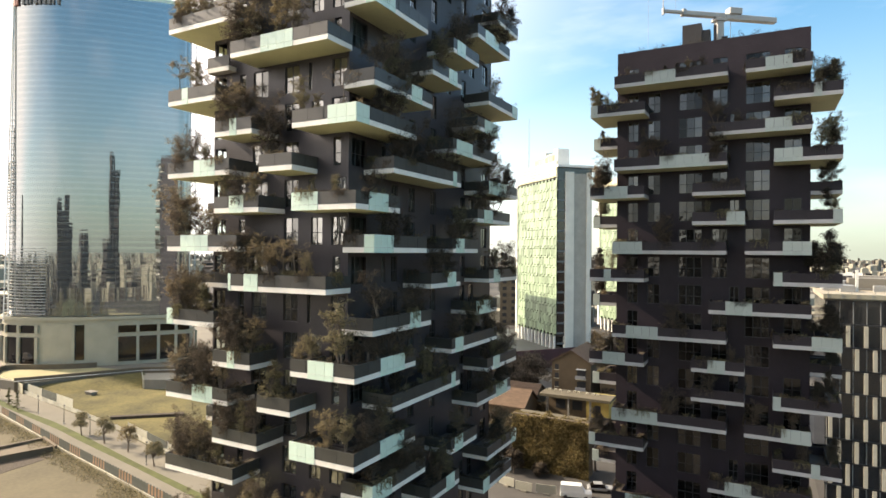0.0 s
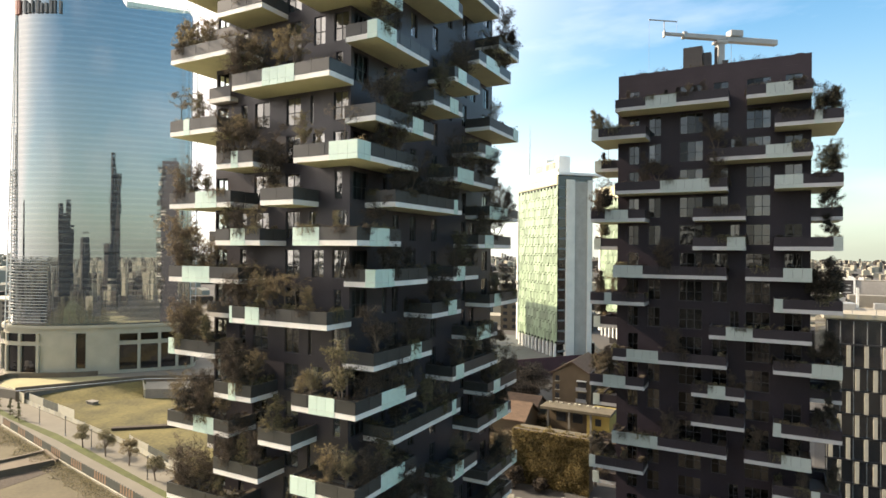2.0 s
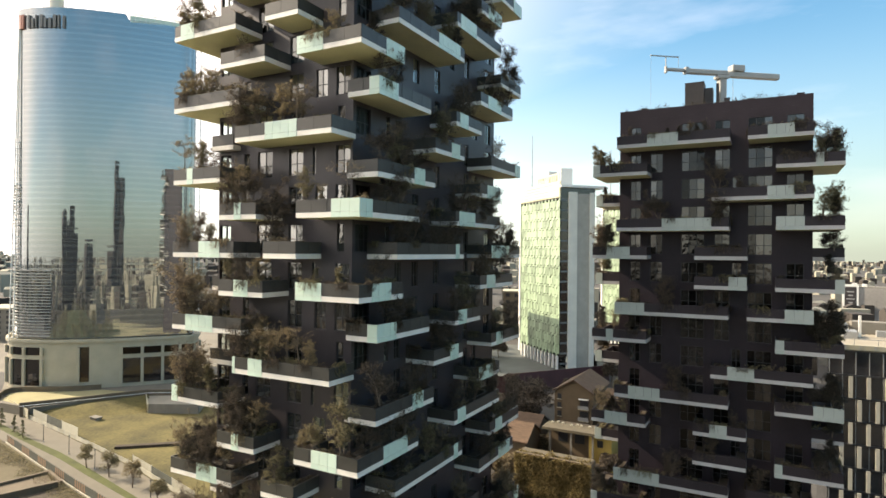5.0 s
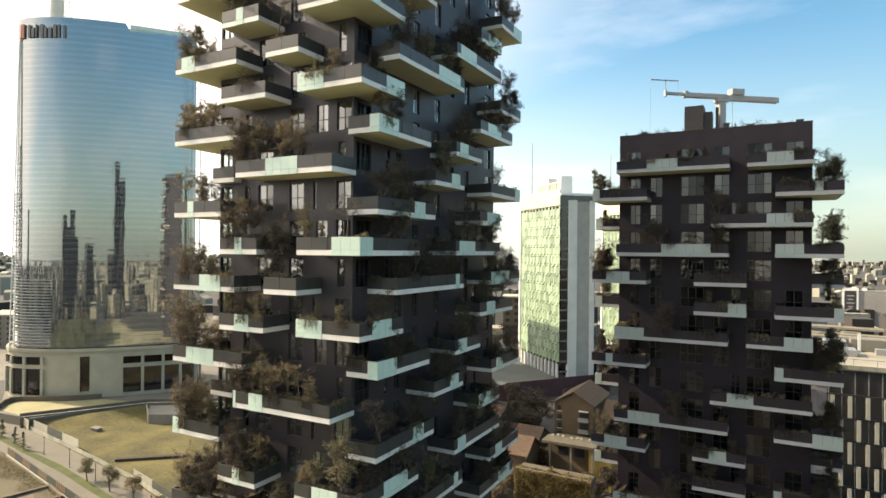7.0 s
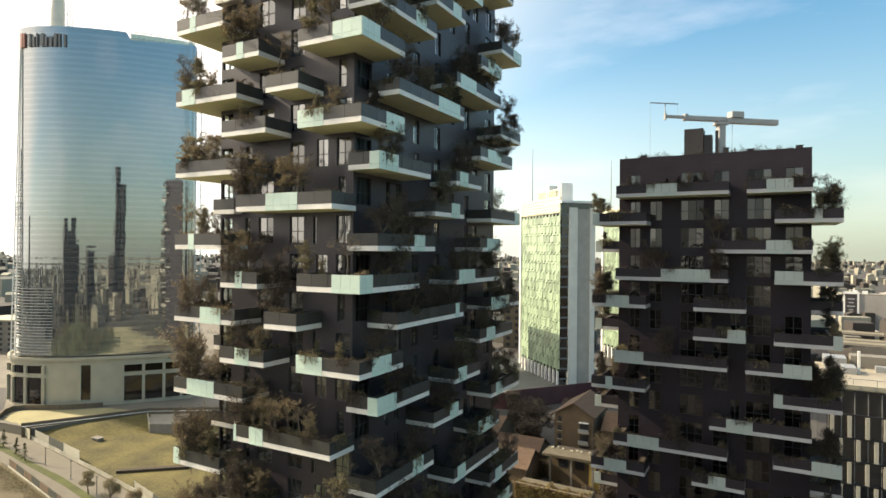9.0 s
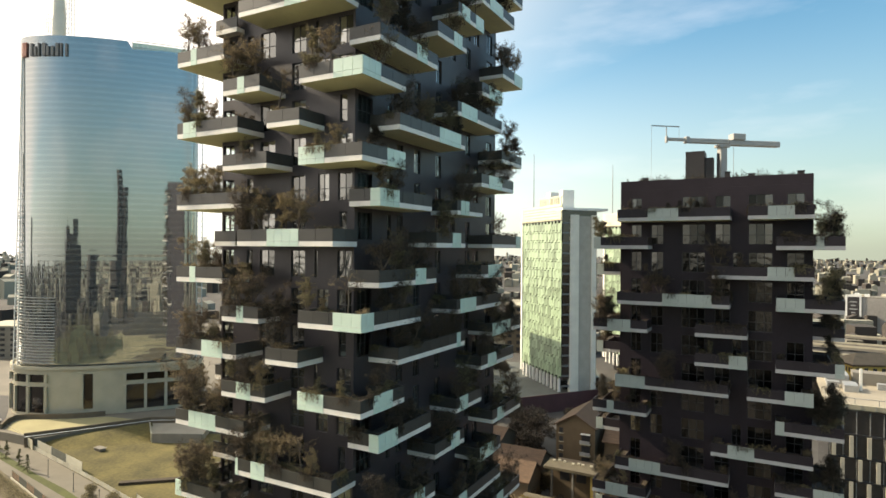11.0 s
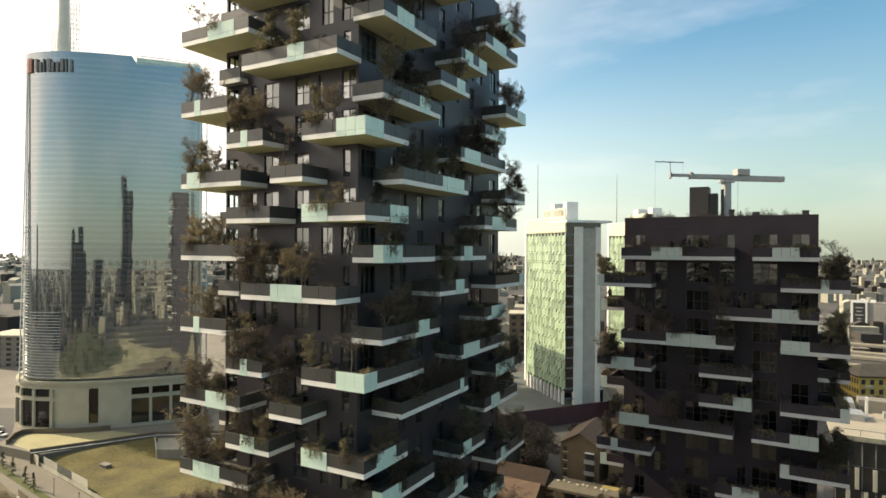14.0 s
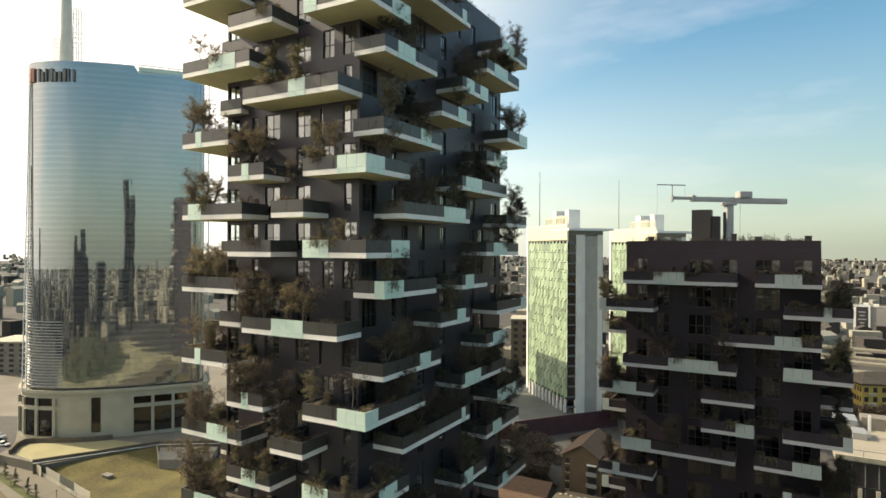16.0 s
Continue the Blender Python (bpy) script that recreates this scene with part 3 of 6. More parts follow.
strip("field", [(-192, 95.2), (-147, 88.2), (-123.5, 84.3), (-85, 74.9), (-70, 100), (-110, 140), (-172, 124)], GZ + 0.06, M["grass"], "dry yellow-brown grass field behind hoarding")
strip("earth_yard", [(-200, 40), (-60, 40), (-60, 60), (-93, 66), (-123, 70.5), (-165, 79), (-200, 86)], GZ + 0.05, M["dirt"], "bare earth building yard")
strip("yard", [(-220, -62), (60, -62), (60, 70), (-20, 76), (-60, 60), (-60, 38), (-220, 38)], GZ + 0.04, M["bounce_ground"], "wide pale ground before the towers, added for bounce light")
strip("garden", [(-38, -70), (70, -70), (70, 74), (-18, 76.5), (-26, 40), (-38, 20)], GZ + 0.06, M["garden"], "ground added out of view at the foot of the towers, darkened for reflections")
strip("path", [(-205, 84.0), (-165, 79.5), (-123, 71.6), (-60, 60.5), (-60, 68.5), (-85, 74.7), (-123.5, 84.1), (-147, 88.0), (-192, 95.0), (-205, 97.0)], GZ + 0.04, M["path"], "pale gravel path along a hoarding")
strip("verge", [(-205, 88.2), (-183, 84.9), (-162, 82.0), (-142.4, 79.3), (-126.5, 76.3), (-101.8, 72.0), (-60, 64.0), (-60, 66.0), (-104.4, 73.8), (-128.3, 78.6), (-147.4, 82.1), (-164, 84.0), (-183, 87.0), (-205, 90.4)], GZ + 0.055, M["verge"], "green grass verge beside a path", 0.02)


def bar(name, a, b, w, z0, z1, mat, parent=None, label=""):
    """An upright strip of wall from a to b, w thick."""
    d = Vector((b[0] - a[0], b[1] - a[1])).normalized()
    n = Vector((-d.y, d.x)) * (w / 2)
    p, q = Vector(a), Vector(b)
    return part(name, prism([tuple(p - n), tuple(q - n), tuple(q + n), tuple(p + n)], z0, z1), mat, parent, label)


def fence_run(name, label, a, b, height, mat, n, post=0.1, lift=0.0):
    t = thing(name, label, "fence", at=(0, 0, 0))
    ang = math.degrees(math.atan2(b[1] - a[1], b[0] - a[0]))
    for i in range(n):
        u, v = (i + 0.5) / n, i / n
        cx, cy = a[0] + (b[0] - a[0]) * u, a[1] + (b[1] - a[1]) * u
        ln = math.hypot(b[0] - a[0], b[1] - a[1]) / n
        p = shared_box("board", (ln - 0.08, 0.06, height), mat, t, (0, 0, 0))
        p.matrix_basis = pose(cx, cy, GZ + lift + height / 2, 0, 0, ang)
        if post:
            tall = height + lift + 0.15
            p = shared_box("post", (post, 0.14, tall), M["grey" if post < 0.2 else "mesh"], t, (0, 0, 0))
            p.matrix_basis = pose(a[0] + (b[0] - a[0]) * v, a[1] + (b[1] - a[1]) * v, GZ + tall / 2 + 0.003, 0, 0, ang)
    return t


fence_run("hoarding", "low white site hoarding along a path", (-189, 94.6), (-147, 88.4), 1.1, M["hoarding"], 12)
fence_run("hoarding", "low white site hoarding along a path", (-147, 88.4), (-123.5, 84.5), 1.1, M["hoarding"], 8)
fence_run("hoarding", "low white site hoarding along a path", (-123.5, 84.5), (-85, 75.1), 1.1, M["hoarding"], 12)
fence_run("hoarding", "tall grey boards closing the end of a field", (-207, 97.6), (-184, 93.4), 2.9, M["lime"], 6)
tall = fence_run("hoarding", "tall white boards and dark mesh standing along a field", (-182.5, 94.0), (-154, 89.9), 3.0, M["hoarding"], 3)
low = fence_run("hoarding", "white boards and dark mesh along a field edge", (-125, 85.3), (-96, 78.3), 2.3, M["hoarding"], 3)
for run in (tall, low):
    o = [c for c in run.children if c.name.startswith("board")][1]
    o.material_slots[0].link = 'OBJECT'
    o.material_slots[0].material = M["mesh"]
for a, b in (((-166, 79.6), (-144.5, 75.4)), ((-144.5, 75.4), (-123, 71.2)), ((-123, 71.2), (-101.5, 67.4)), ((-101.5, 67.4), (-80, 63.5))):
    f = fence_run("site_fence", "site fence of orange and dark mesh panels over a white barrier", a, b, 1.5, M["orange"], 20, 0.34, 0.35)
    for i, o in enumerate([c for c in f.children if c.name.startswith("board")]):
        if (i // 5) % 2:
            o.material_slots[0].link = 'OBJECT'
            o.material_slots[0].material = M["mesh"]
    r = bar("barrier", (a[0], a[1] - 0.35), (b[0], b[1] - 0.35), 0.25, GZ + 0.05, GZ + 0.4, M["hoarding"], f, "white barrier")


def corner_box(name, p, q, depth, z0, z1, mat, parent, label=""):
    """A block whose face runs from p to q and looks to the right of that way."""
    d = Vector((q[0] - p[0], q[1] - p[1])).normalized()
    nrm = Vector((d.y, -d.x))
    a, b = Vector(p), Vector(q)
    return part(name, prism([tuple(a), tuple(b), tuple(b - nrm * depth), tuple(a - nrm * depth)], z0, z1), mat, parent, label)


# ---- raised plaza, its edge walls ----
PZ = 1.2
M["plaza"] = material("plaza_slabs", (0.16, 0.142, 0.11), rough=0.85, vary=0.2, scale=0.08, fine=2)
# Yellow tone puts the warm strip of sun into the paving colour.
M["forecourt"] = material("sunlit_forecourt_tone", (0.34, 0.3, 0.155), rough=0.9, vary=0.15, scale=0.15, fine=3)
plaza = part("plaza", prism([(-186, 95), (-172.5, 122.5), (-130, 150), (-150, 300), (-400, 300), (-400, 60), (-205, 93)], GZ - 0.2, PZ), M["plaza"], None, "raised sunlit paved plaza before a glass tower")
tagged(plaza, category="plaza", kind="structure")
lane = part("lane", prism([(-255, 84), (-222, 86.5), (-206, 91.5), (-212, 99.5), (-222, 105), (-246, 118), (-262, 110)], PZ, PZ + 0.02), M["asphalt"], None, "dark asphalt lane with parked cars")
tagged(lane, category="road", kind="structure")
court = part("forecourt", prism([(-188.6, 95.0), (-180.3, 109.0), (-173.0, 122.6), (-189.4, 118.6), (-195.5, 112.6), (-204, 106.6), (-209, 103.6), (-209, 100.4), (-202.6, 95.4)], PZ, PZ + 0.03), M["forecourt"], None, "forecourt with its sunlit strip put in as a yellow tone")
tagged(court, category="plaza", kind="structure")
edge = thing("retaining_wall", "low concrete retaining wall with a white coping", "wall")
for a, b in (((-188.5, 93.4), (-180, 107.8)), ((-180, 107.8), (-172, 122.3)), ((-172, 122.3), (-150, 137))):
    bar("wall", a, b, 0.4, GZ + 0.05, PZ + 0.35, M["ramp"], edge)
    bar("low_wall", (a[0] - 1.1, a[1] + 0.5), (b[0] - 1.1, b[1] + 0.5), 0.5, PZ + 0.035, PZ + 1.15, M["ramp"], edge)
    bar("coping", a, b, 0.3, PZ + 0.353, PZ + 0.43, M["whitepaint"], edge, "thin white coping")
spur = thing("retaining_wall", "low paved platform with concrete walls beside a field", "wall")
part("platform", prism([(-173.0, 122.6), (-160.6, 114.6), (-147.5, 121.5), (-156, 132)], GZ, 0.7), M["paving"], spur, "pale paved platform")
bar("wall", (-160.4, 114.4), (-147.3, 121.3), 0.35, GZ, 1.3, M["concrete"], spur)
bar("wall", (-160.7, 114.3), (-172.8, 122.2), 0.3, GZ, 1.3, M["lime"], spur, "pale side wall")
ramp_wall = thing("ramp_wall", "curved brown stone parapet of a ramp beside a podium", "wall")
RAMP = [(-204.0, 94.6), (-209.0, 98.6), (-211.3, 102.0), (-209.5, 104.6), (-205.0, 106.9), (-199.6, 110.2), (-195.0, 114.4), (-191.0, 119.0)]
for a, b in zip(RAMP, RAMP[1:]):
    bar("stone", a, b, 0.6, PZ, PZ + 1.5, M["ramp"] if "ramp" in M else M["ochre"], ramp_wall)
yard = thing("yard_wall", "low concrete kerb walls in a building yard", "wall")
for a, b, w, h in (((-139.5, 50.0), (-135.2, 72.8), 0.7, 0.9), ((-132.8, 50.0), (-126.6, 69.9), 0.9, 1.3), ((-135.2, 72.8), (-126.6, 70.6), 0.5, 1.1)):
    bar("kerb", a, b, w, GZ + 0.05, GZ + h, M["ramp"], yard)
part("channel", prism([(-131.9, 50.0), (-121.5, 50.0), (-123.5, 70.0), (-126.0, 69.7)], GZ + 0.052, GZ + 0.09), M["soil"], yard, "dark soil channel")
part("slab", prism([(-138.8, 50.0), (-133.4, 50.0), (-127.3, 69.8), (-134.8, 72.2)], GZ + 0.052, GZ + 0.35), M["ramp"], yard, "brown concrete slab")
bench = thing("skylight", "small concrete skylight box on a field", "fixture")
part("box", box(-168.6, -165.6, 101.8, 103.4, GZ + 0.06, GZ + 0.8, 0.05), M["concrete"], bench)
part("lid", box(-168.8, -165.4, 101.6, 103.6, GZ + 0.803, GZ + 0.95), M["concrete"], bench)

# ---- curved glass tower with a stone podium ----
OUTLINE = [(-246, 126), (-231.3, 113.9), (-224.0, 109.0), (-218.9, 107.2), (-213.9, 107.6), (-208.6, 109.7), (-203.4, 112.7), (-198.6, 116.5),
           (-194.2, 120.8), (-190.0, 125.4), (-186.1, 130.2), (-182.4, 135.1), (-179.2, 139.8), (-177.7, 142.3), (-182.5, 148.0), (-195, 155), (-215, 158), (-240, 145)]
GLASS_TOP = 126.2


def smooth_outline(pts, sub):
    out = []
    n = len(pts)
    for i in range(n):
        p = [Vector(pts[(i + o) % n]) for o in (-1, 0, 1, 2)]
        for s in range(sub):
            t = s / sub
            out.append(tuple(0.5 * ((2 * p[1]) + (p[2] - p[0]) * t + (2 * p[0] - 5 * p[1] + 4 * p[2] - p[3]) * t * t
                                    + (3 * p[1] - p[0] - 3 * p[2] + p[3]) * t ** 3)))
    return out


def grown(pts, d):
    out = []
    n = len(pts)
    for i in range(n):
        a, b = Vector(pts[i - 1]), Vector(pts[(i + 1) % n])
        e = (b - a).normalized()
        out.append((pts[i][0] + e.y * d, pts[i][1] - e.x * d))
    return out


def curved(line, d0, d1, z0, z1):
    """A solid strip along a smooth open line, between d0 and d1 metres outside it."""
    ext = [tuple(2 * Vector(line[0]) - Vector(line[1]))] + list(line) + [tuple(2 * Vector(line[-1]) - Vector(line[-2]))]
    a, b = grown(ext, d0)[1:-1], grown(ext, d1)[1:-1]
    bm = bmesh.new()
    rows = [[bm.verts.new((x, y, z)) for x, y in ln] for ln, z in ((a, z0), (a, z1), (b, z1), (b, z0))]
    for i in range(len(line) - 1):
        for r in range(4):
            p, q = rows[r], rows[(r + 1) % 4]
            bm.faces.new((p[i + 1], p[i], q[i], q[i + 1]))
    bm.faces.new([r[0] for r in rows][::-1])
    bm.faces.new([r[-1] for r in rows])
    return bm


glass_tower = thing("office_tower", "curved blue glass office tower with spire and stone podium", "tower")
SMOOTH = smooth_outline(OUTLINE, 4)


def glass_top(i):
    """The glass is cut lower along the terrace at the far end of the roof."""
    return GLASS_TOP if i < 37 or i > 60 else 123.6 + 1.6 * (i - 37) / 17


GLASS_BANDS = [17.4, 18.3] + [19.0 + 1.95 * (i // 2) + 1.2 * (i % 2) for i in range(109)] + [200.0]


def glass_band(k, d0, d1):
    """The ring of panes of one floor, leaning from d0 to d1 metres outside the outline."""
    bm = bmesh.new()
    n = len(SMOOTH)
    lo = [bm.verts.new((x, y, min(GLASS_BANDS[k], glass_top(i)))) for i, (x, y) in enumerate(grown(SMOOTH, d0))]
    hi = [bm.verts.new((x, y, min(GLASS_BANDS[k + 1], glass_top(i)))) for i, (x, y) in enumerate(grown(SMOOTH, d1))]
    for i in range(n):
        j = (i + 1) % n
        if max(hi[i].co.z - lo[i].co.z, hi[j].co.z - lo[j].co.z) > 0.02:
            bm.faces.new((lo[i], lo[j], hi[j], hi[i])).smooth = True
    return bm


lean = random.Random(17)
for k in range(111):
    part("glass_band", glass_band(k, lean.uniform(-0.003, 0.003), lean.uniform(-0.003, 0.003)), M["spandrel_glass" if k % 2 else "mirror"], glass_tower,
         "curved paler spandrel glass" if k % 2 else "curved mirroring blue glass")
part("roof", prism(grown(SMOOTH, -0.3), 122.4, 123.2), M["concrete"], glass_tower, "flat roof")
part("podium", prism(grown(SMOOTH, 1.6), PZ - 0.2, 16.8), M["lime"], glass_tower, "pale stone podium")
VIEWED = SMOOTH[4:60]
M["ledge"] = material("ledge_metal", (0.42, 0.41, 0.38), rough=0.45, metal=0.3, vary=0.1)
for i in range(55):
    z = 19.0 + 1.95 * i
    part("floor_line", curved(VIEWED, -0.05, 0.03, z - 0.05, z + 0.07), M["floor_joint"], glass_tower)
for j in range(2):
    shared_box("lattice_post", (0.25, 0.25, 106.0), M["glazing_bar"], glass_tower, (-177.0 + 0.9 * j, 143.1 + 1.5 * j, 70.6))
for i in range(54):
    ob = shared_box("lattice_rung", (1.8, 0.16, 0.16), M["glazing_bar"], glass_tower, (-176.55, 143.85, 19.2 + 1.95 * i))
    ob.rotation_euler = (0, 0, math.atan2(1.5, 0.9))
for i in range(52):
    z = 18.2 + 0.975 * i
    part("ledge", curved(SMOOTH[6:23 if z < 40 else 15], 0.0, 0.4, z, z + 0.2), M["ledge"], glass_tower, "pale sun-shading ledge")
# open screen standing out from the far corner, narrowing upwards
SA, SD = Vector((-217.6, 107.1)), Vector((-0.452, -0.892))


def screen_reach(z):
    return 2.4 - 2.0 * (z - 17) / 105


for i in range(54):
    z = 17.5 + 1.95 * i
    bar("screen_rung", tuple(SA), tuple(SA + SD * screen_reach(z)), 0.3, z, z + 0.22, M["whitepaint"], glass_tower)
for u in (0.5, 1.0):
    bm = bmesh.new()
    ends = []
    for z in (16.0, 121.5):
        c = SA + SD * (screen_reach(z) * u)
        ends.append([bm.verts.new((c.x + dx, c.y + dy, z)) for dx, dy in ((-0.13, -0.13), (0.13, -0.13), (0.13, 0.13), (-0.13, 0.13))])
    for k in range(4):
        bm.faces.new((ends[0][k], ends[0][(k + 1) % 4], ends[1][(k + 1) % 4], ends[1][k]))
    bm.faces.new(ends[1])
    bm.faces.new(ends[0][::-1])
    part("screen_post", bm, M["whitepaint"], glass_tower)
part("cornice", curved(VIEWED, 1.5, 2.2, 16.4, 17.4), M["lime"], glass_tower)
for i0, i1, z0, z1 in ((9, 21, 12.3, 14.8), (9, 21, 2.4, 10.9), (36, 56, 12.0, 14.3), (36, 56, 2.4, 10.6), (28, 30, 3.4, 14.8)):
    part("glazing", curved(SMOOTH[i0:i1 + 1], 1.55, 1.68, z0, z1), M["pane"], glass_tower, "dark recessed glazing")
    for j in range(i0, i1 + 1, 4 if i1 - i0 > 3 else 9):
        a, b = Vector(SMOOTH[j]), Vector(SMOOTH[j + 1])
        e = (b - a).normalized()
        c = a + Vector((e.y, -e.x)) * 1.9
        ob = shared_box("column", (0.9, 0.9, z1 - z0), M["lime"], glass_tower, (c.x, c.y, (z0 + z1) / 2))
        ob.rotation_euler = (0, 0, math.atan2(e.y, e.x))
# roof rail, sign bars and spire
part("roof_rail", curved(SMOOTH[37:55], -0.6, -0.4, 126.5, 126.75), M["whitepaint"], glass_tower)
for j in range(37, 55):
    shared_box("rail_post", (0.22, 0.22, 3.4), M["whitepaint"], glass_tower, (SMOOTH[j][0] - 0.5, SMOOTH[j][1] + 0.2, 124.9))
for j in range(37, 54):
    part("rail_panel", curved([SMOOTH[j], tuple(Vector(SMOOTH[j]).lerp(Vector(SMOOTH[j + 1]), 0.86))], -0.55, -0.45, glass_top(j) - 0.2, 126.0), M["panel"], glass_tower)
for j, w, hgt, mat in ((13, 0.8, 4.6, "signred"), (14, 0.7, 4.6, "signred"), (16, 0.6, 4.2, "signdark"), (17, 0.6, 3.2, "signdark"), (18, 0.3, 4.2, "signdark"), (19, 0.75, 4.2, "signdark"), (20, 0.5, 3.2, "signdark"),
                       (21, 0.6, 3.2, "signdark"), (22, 0.6, 4.2, "signdark"), (23, 0.3, 4.2, "signdark"), (24, 0.45, 4.0, "signdark")):
    part("sign_bar", curved([SMOOTH[j], tuple(Vector(SMOOTH[j]).lerp(Vector(SMOOTH[j + 1]), w))], 0.15, 0.6, 119.4, 119.4 + hgt), M[mat], glass_tower)


def cone_into(bm, c, r0, r1, z0, z1, n=16):
    lo = [bm.verts.new((c[0] + r0 * math.cos(2 * math.pi * i / n), c[1] + r0 * math.sin(2 * math.pi * i / n), z0)) for i in range(n)]
    hi = [bm.verts.new((c[0] + r1 * math.cos(2 * math.pi * i / n), c[1] + r1 * math.sin(2 * math.pi * i / n), z1)) for i in range(n)]
    for i in range(n):
        j = (i + 1) % n
        bm.faces.new((lo[i], lo[j], hi[j], hi[i]))
    bm.faces.new(hi)
    bm.faces.new(lo[::-1])


def cone(c, r0, r1, z0, z1, n=16):
    bm = bmesh.new()
    cone_into(bm, c, r0, r1, z0, z1, n)
    return bm


SP = Vector((-219.0, 119.0))
part("spire", cone(tuple(SP), 2.2, 0.5, 124.5, 215.0, 24), M["stonewhite"], glass_tower, "pale tapering spire")
part("spire_collar", cone(tuple(SP), 2.7, 2.5, 124.5, 126.4, 24), M["stonewhite"], glass_tower)


def lattice_mast(c, w, z0, z1, n):
    """An open square lattice mast round the spire's foot."""
    for dx, dy in ((-w, -w), (w, -w), (w, w), (-w, w)):
        shared_box("spire_post", (0.2, 0.2, z1 - z0), M["whitepaint"], glass_tower, (c[0] + dx, c[1] + dy, (z0 + z1) / 2))
    for i in range(n + 1):
        z = z0 + (z1 - z0) * i / n
        for dx, dy, sx, sy in ((0, -w, 2 * w, 0.14), (0, w, 2 * w, 0.14), (-w, 0, 0.14, 2 * w), (w, 0, 0.14, 2 * w)):
            shared_box("spire_rung", (sx, sy, 0.14), M["whitepaint"], glass_tower, (c[0] + dx, c[1] + dy, z))


lattice_mast((-215.6, 120.9), 0.9, 124.6, 148.5, 14)
lattice_mast((-221.9, 117.4), 0.75, 124.6, 138.0, 9)

# ---- slab tower with green glass shingles ----
green_tower = thing("office_tower", "slab office tower with green glass shingles and white columns", "tower")
GP, GQ = Vector((-93, 243)), Vector((-68, 218))
GD = (GQ - GP).normalized()
GN = Vector((GD.y, -GD.x))
corner_box("body", tuple(GP - GN * 0.4), tuple(GQ - GN * 0.4), 14.3, 8.0, 71.5, M["pane"], green_tower, "dark glass body")
corner_box("base", tuple(GP - GN * 5), tuple(GQ - GN * 5), 11, GZ, 8.0, M["pane"], green_tower, "recessed glass base")
NC, NR = 24, 16
srng = random.Random(3)
for c in range(NC):
    for r in range(NR):
        w = (GQ - GP).length / NC
        p = GP + GD * (w * (c + 0.5)) + GN * 0.05
        z = 8.0 + (r + 0.5) * 3.68 + (0.9 if c % 2 else 0.0)
        ob = shared_box("shingle", (w - 0.15, 0.14, 3.5), M["shingle"], green_tower, (p.x, p.y, z))
        ob.rotation_euler = (radians(srng.uniform(-5, 1)), 0, math.atan2(GD.y, GD.x) + radians(srng.uniform(-5, 5)))
corner_box("end_fin", tuple(GP - GD * 1.3 + GN * 0.5), tuple(GP + GN * 0.5), 3.0, 4.8, 74.0, M["whitepaint"], green_tower)
corner_box("top_frame", tuple(GP + GN * 0.3), tuple(GQ + GN * 0.3), 0.5, 68.0, 74.0, M["creamlit"], green_tower, "cream panelled crown")
for i in range(5):
    corner_box("louvre", tuple(GP + GN * 0.55), tuple(GQ + GN * 0.55), 0.24, 68.4 + 1.15 * i, 68.9 + 1.15 * i, M["creamlit"], green_tower)
for i in range(13):
    a = GP + GD * (16.0 + 1.5 * i)
    corner_box("crown_post", tuple(a), tuple(a + GD * 0.35), 0.35, 74.0, 77.0, M["creamlit"], green_tower)
corner_box("crown_rail", tuple(GP + GD * 16.0), tuple(GQ - GD * 1.0), 0.4, 76.6, 77.1, M["creamlit"], green_tower)
for i in range(11):
    p = GP + GD * (1.5 + 3.2 * i)
    ob = shared_box("stilt", (0.8, 0.8, 5.4), M["whitepaint"], green_tower, (p.x, p.y, 5.3))
    ob.rotation_euler = (0, 0, math.atan2(GD.y, GD.x))
RD = -GN
for s, w in ((3.3, 3.6), (12.3, 2.0)):
    a = GQ + RD * s + GD * 0.5
    corner_box("white_column", tuple(a), tuple(a + RD * w), 1.6, 3.0, 70.0, M["stonewhite"], green_tower)
a = GQ + RD * 6.9 + GD * 0.1
corner_box("grey_infill", tuple(a), tuple(a + RD * 5.4), 1.0, 3.0, 69.5, M["infill"], green_tower)
for i in range(17):
    a = GQ + RD * 0.3 + GD * 0.12
    corner_box("spandrel", tuple(a), tuple(a + RD * 2.9), 0.4, 5.0 + 3.85 * i, 5.7 + 3.85 * i, M["steelblue"], green_tower)
a = GQ + RD * -0.5 + GD * 1.5
corner_box("canopy", tuple(a), tuple(a + RD * 19.0), 15, 71.6, 72.5, M["whitepaint"], green_tower, "white overhanging roof slab")
for i, (u, w, h) in enumerate(((14, 3.5, 8.5), (18.5, 5.0, 6.5), (25, 3.0, 8.5))):
    a = GP + GD * u - GN * 4
    corner_box("roof_plant", tuple(a), tuple(a + GD * w), 5, 71.5, 71.5 + h, M["whitepaint"] if i != 1 else M["grey"], green_tower)
part("mast", cone((-92, 253), 0.25, 0.12, 71.5, 99, 6), M["grey"], green_tower)
copy_thing(green_tower, pose(23.4, 49.4, 0))
base_plaza = part("terrace", prism([(-128, 205), (-96, 189.6), (-79, 192.6), (-52, 227.6), (-70, 275), (-125, 262)], GZ - 0.1, 3.0), M["terrace"], None, "raised terrace before a slab tower")
tagged(base_plaza, category="terrace", kind="structure")
maroon = thing("hoarding", "long maroon hoarding below a terrace", "fence")
bar("board", (-98, 190.0), (-78.9, 191.9), 0.4, GZ, 4.2, M["red"], maroon)
bar("board", (-78.7, 192.1), (-51.6, 227.2), 0.4, GZ, 5.0, M["red"], maroon)

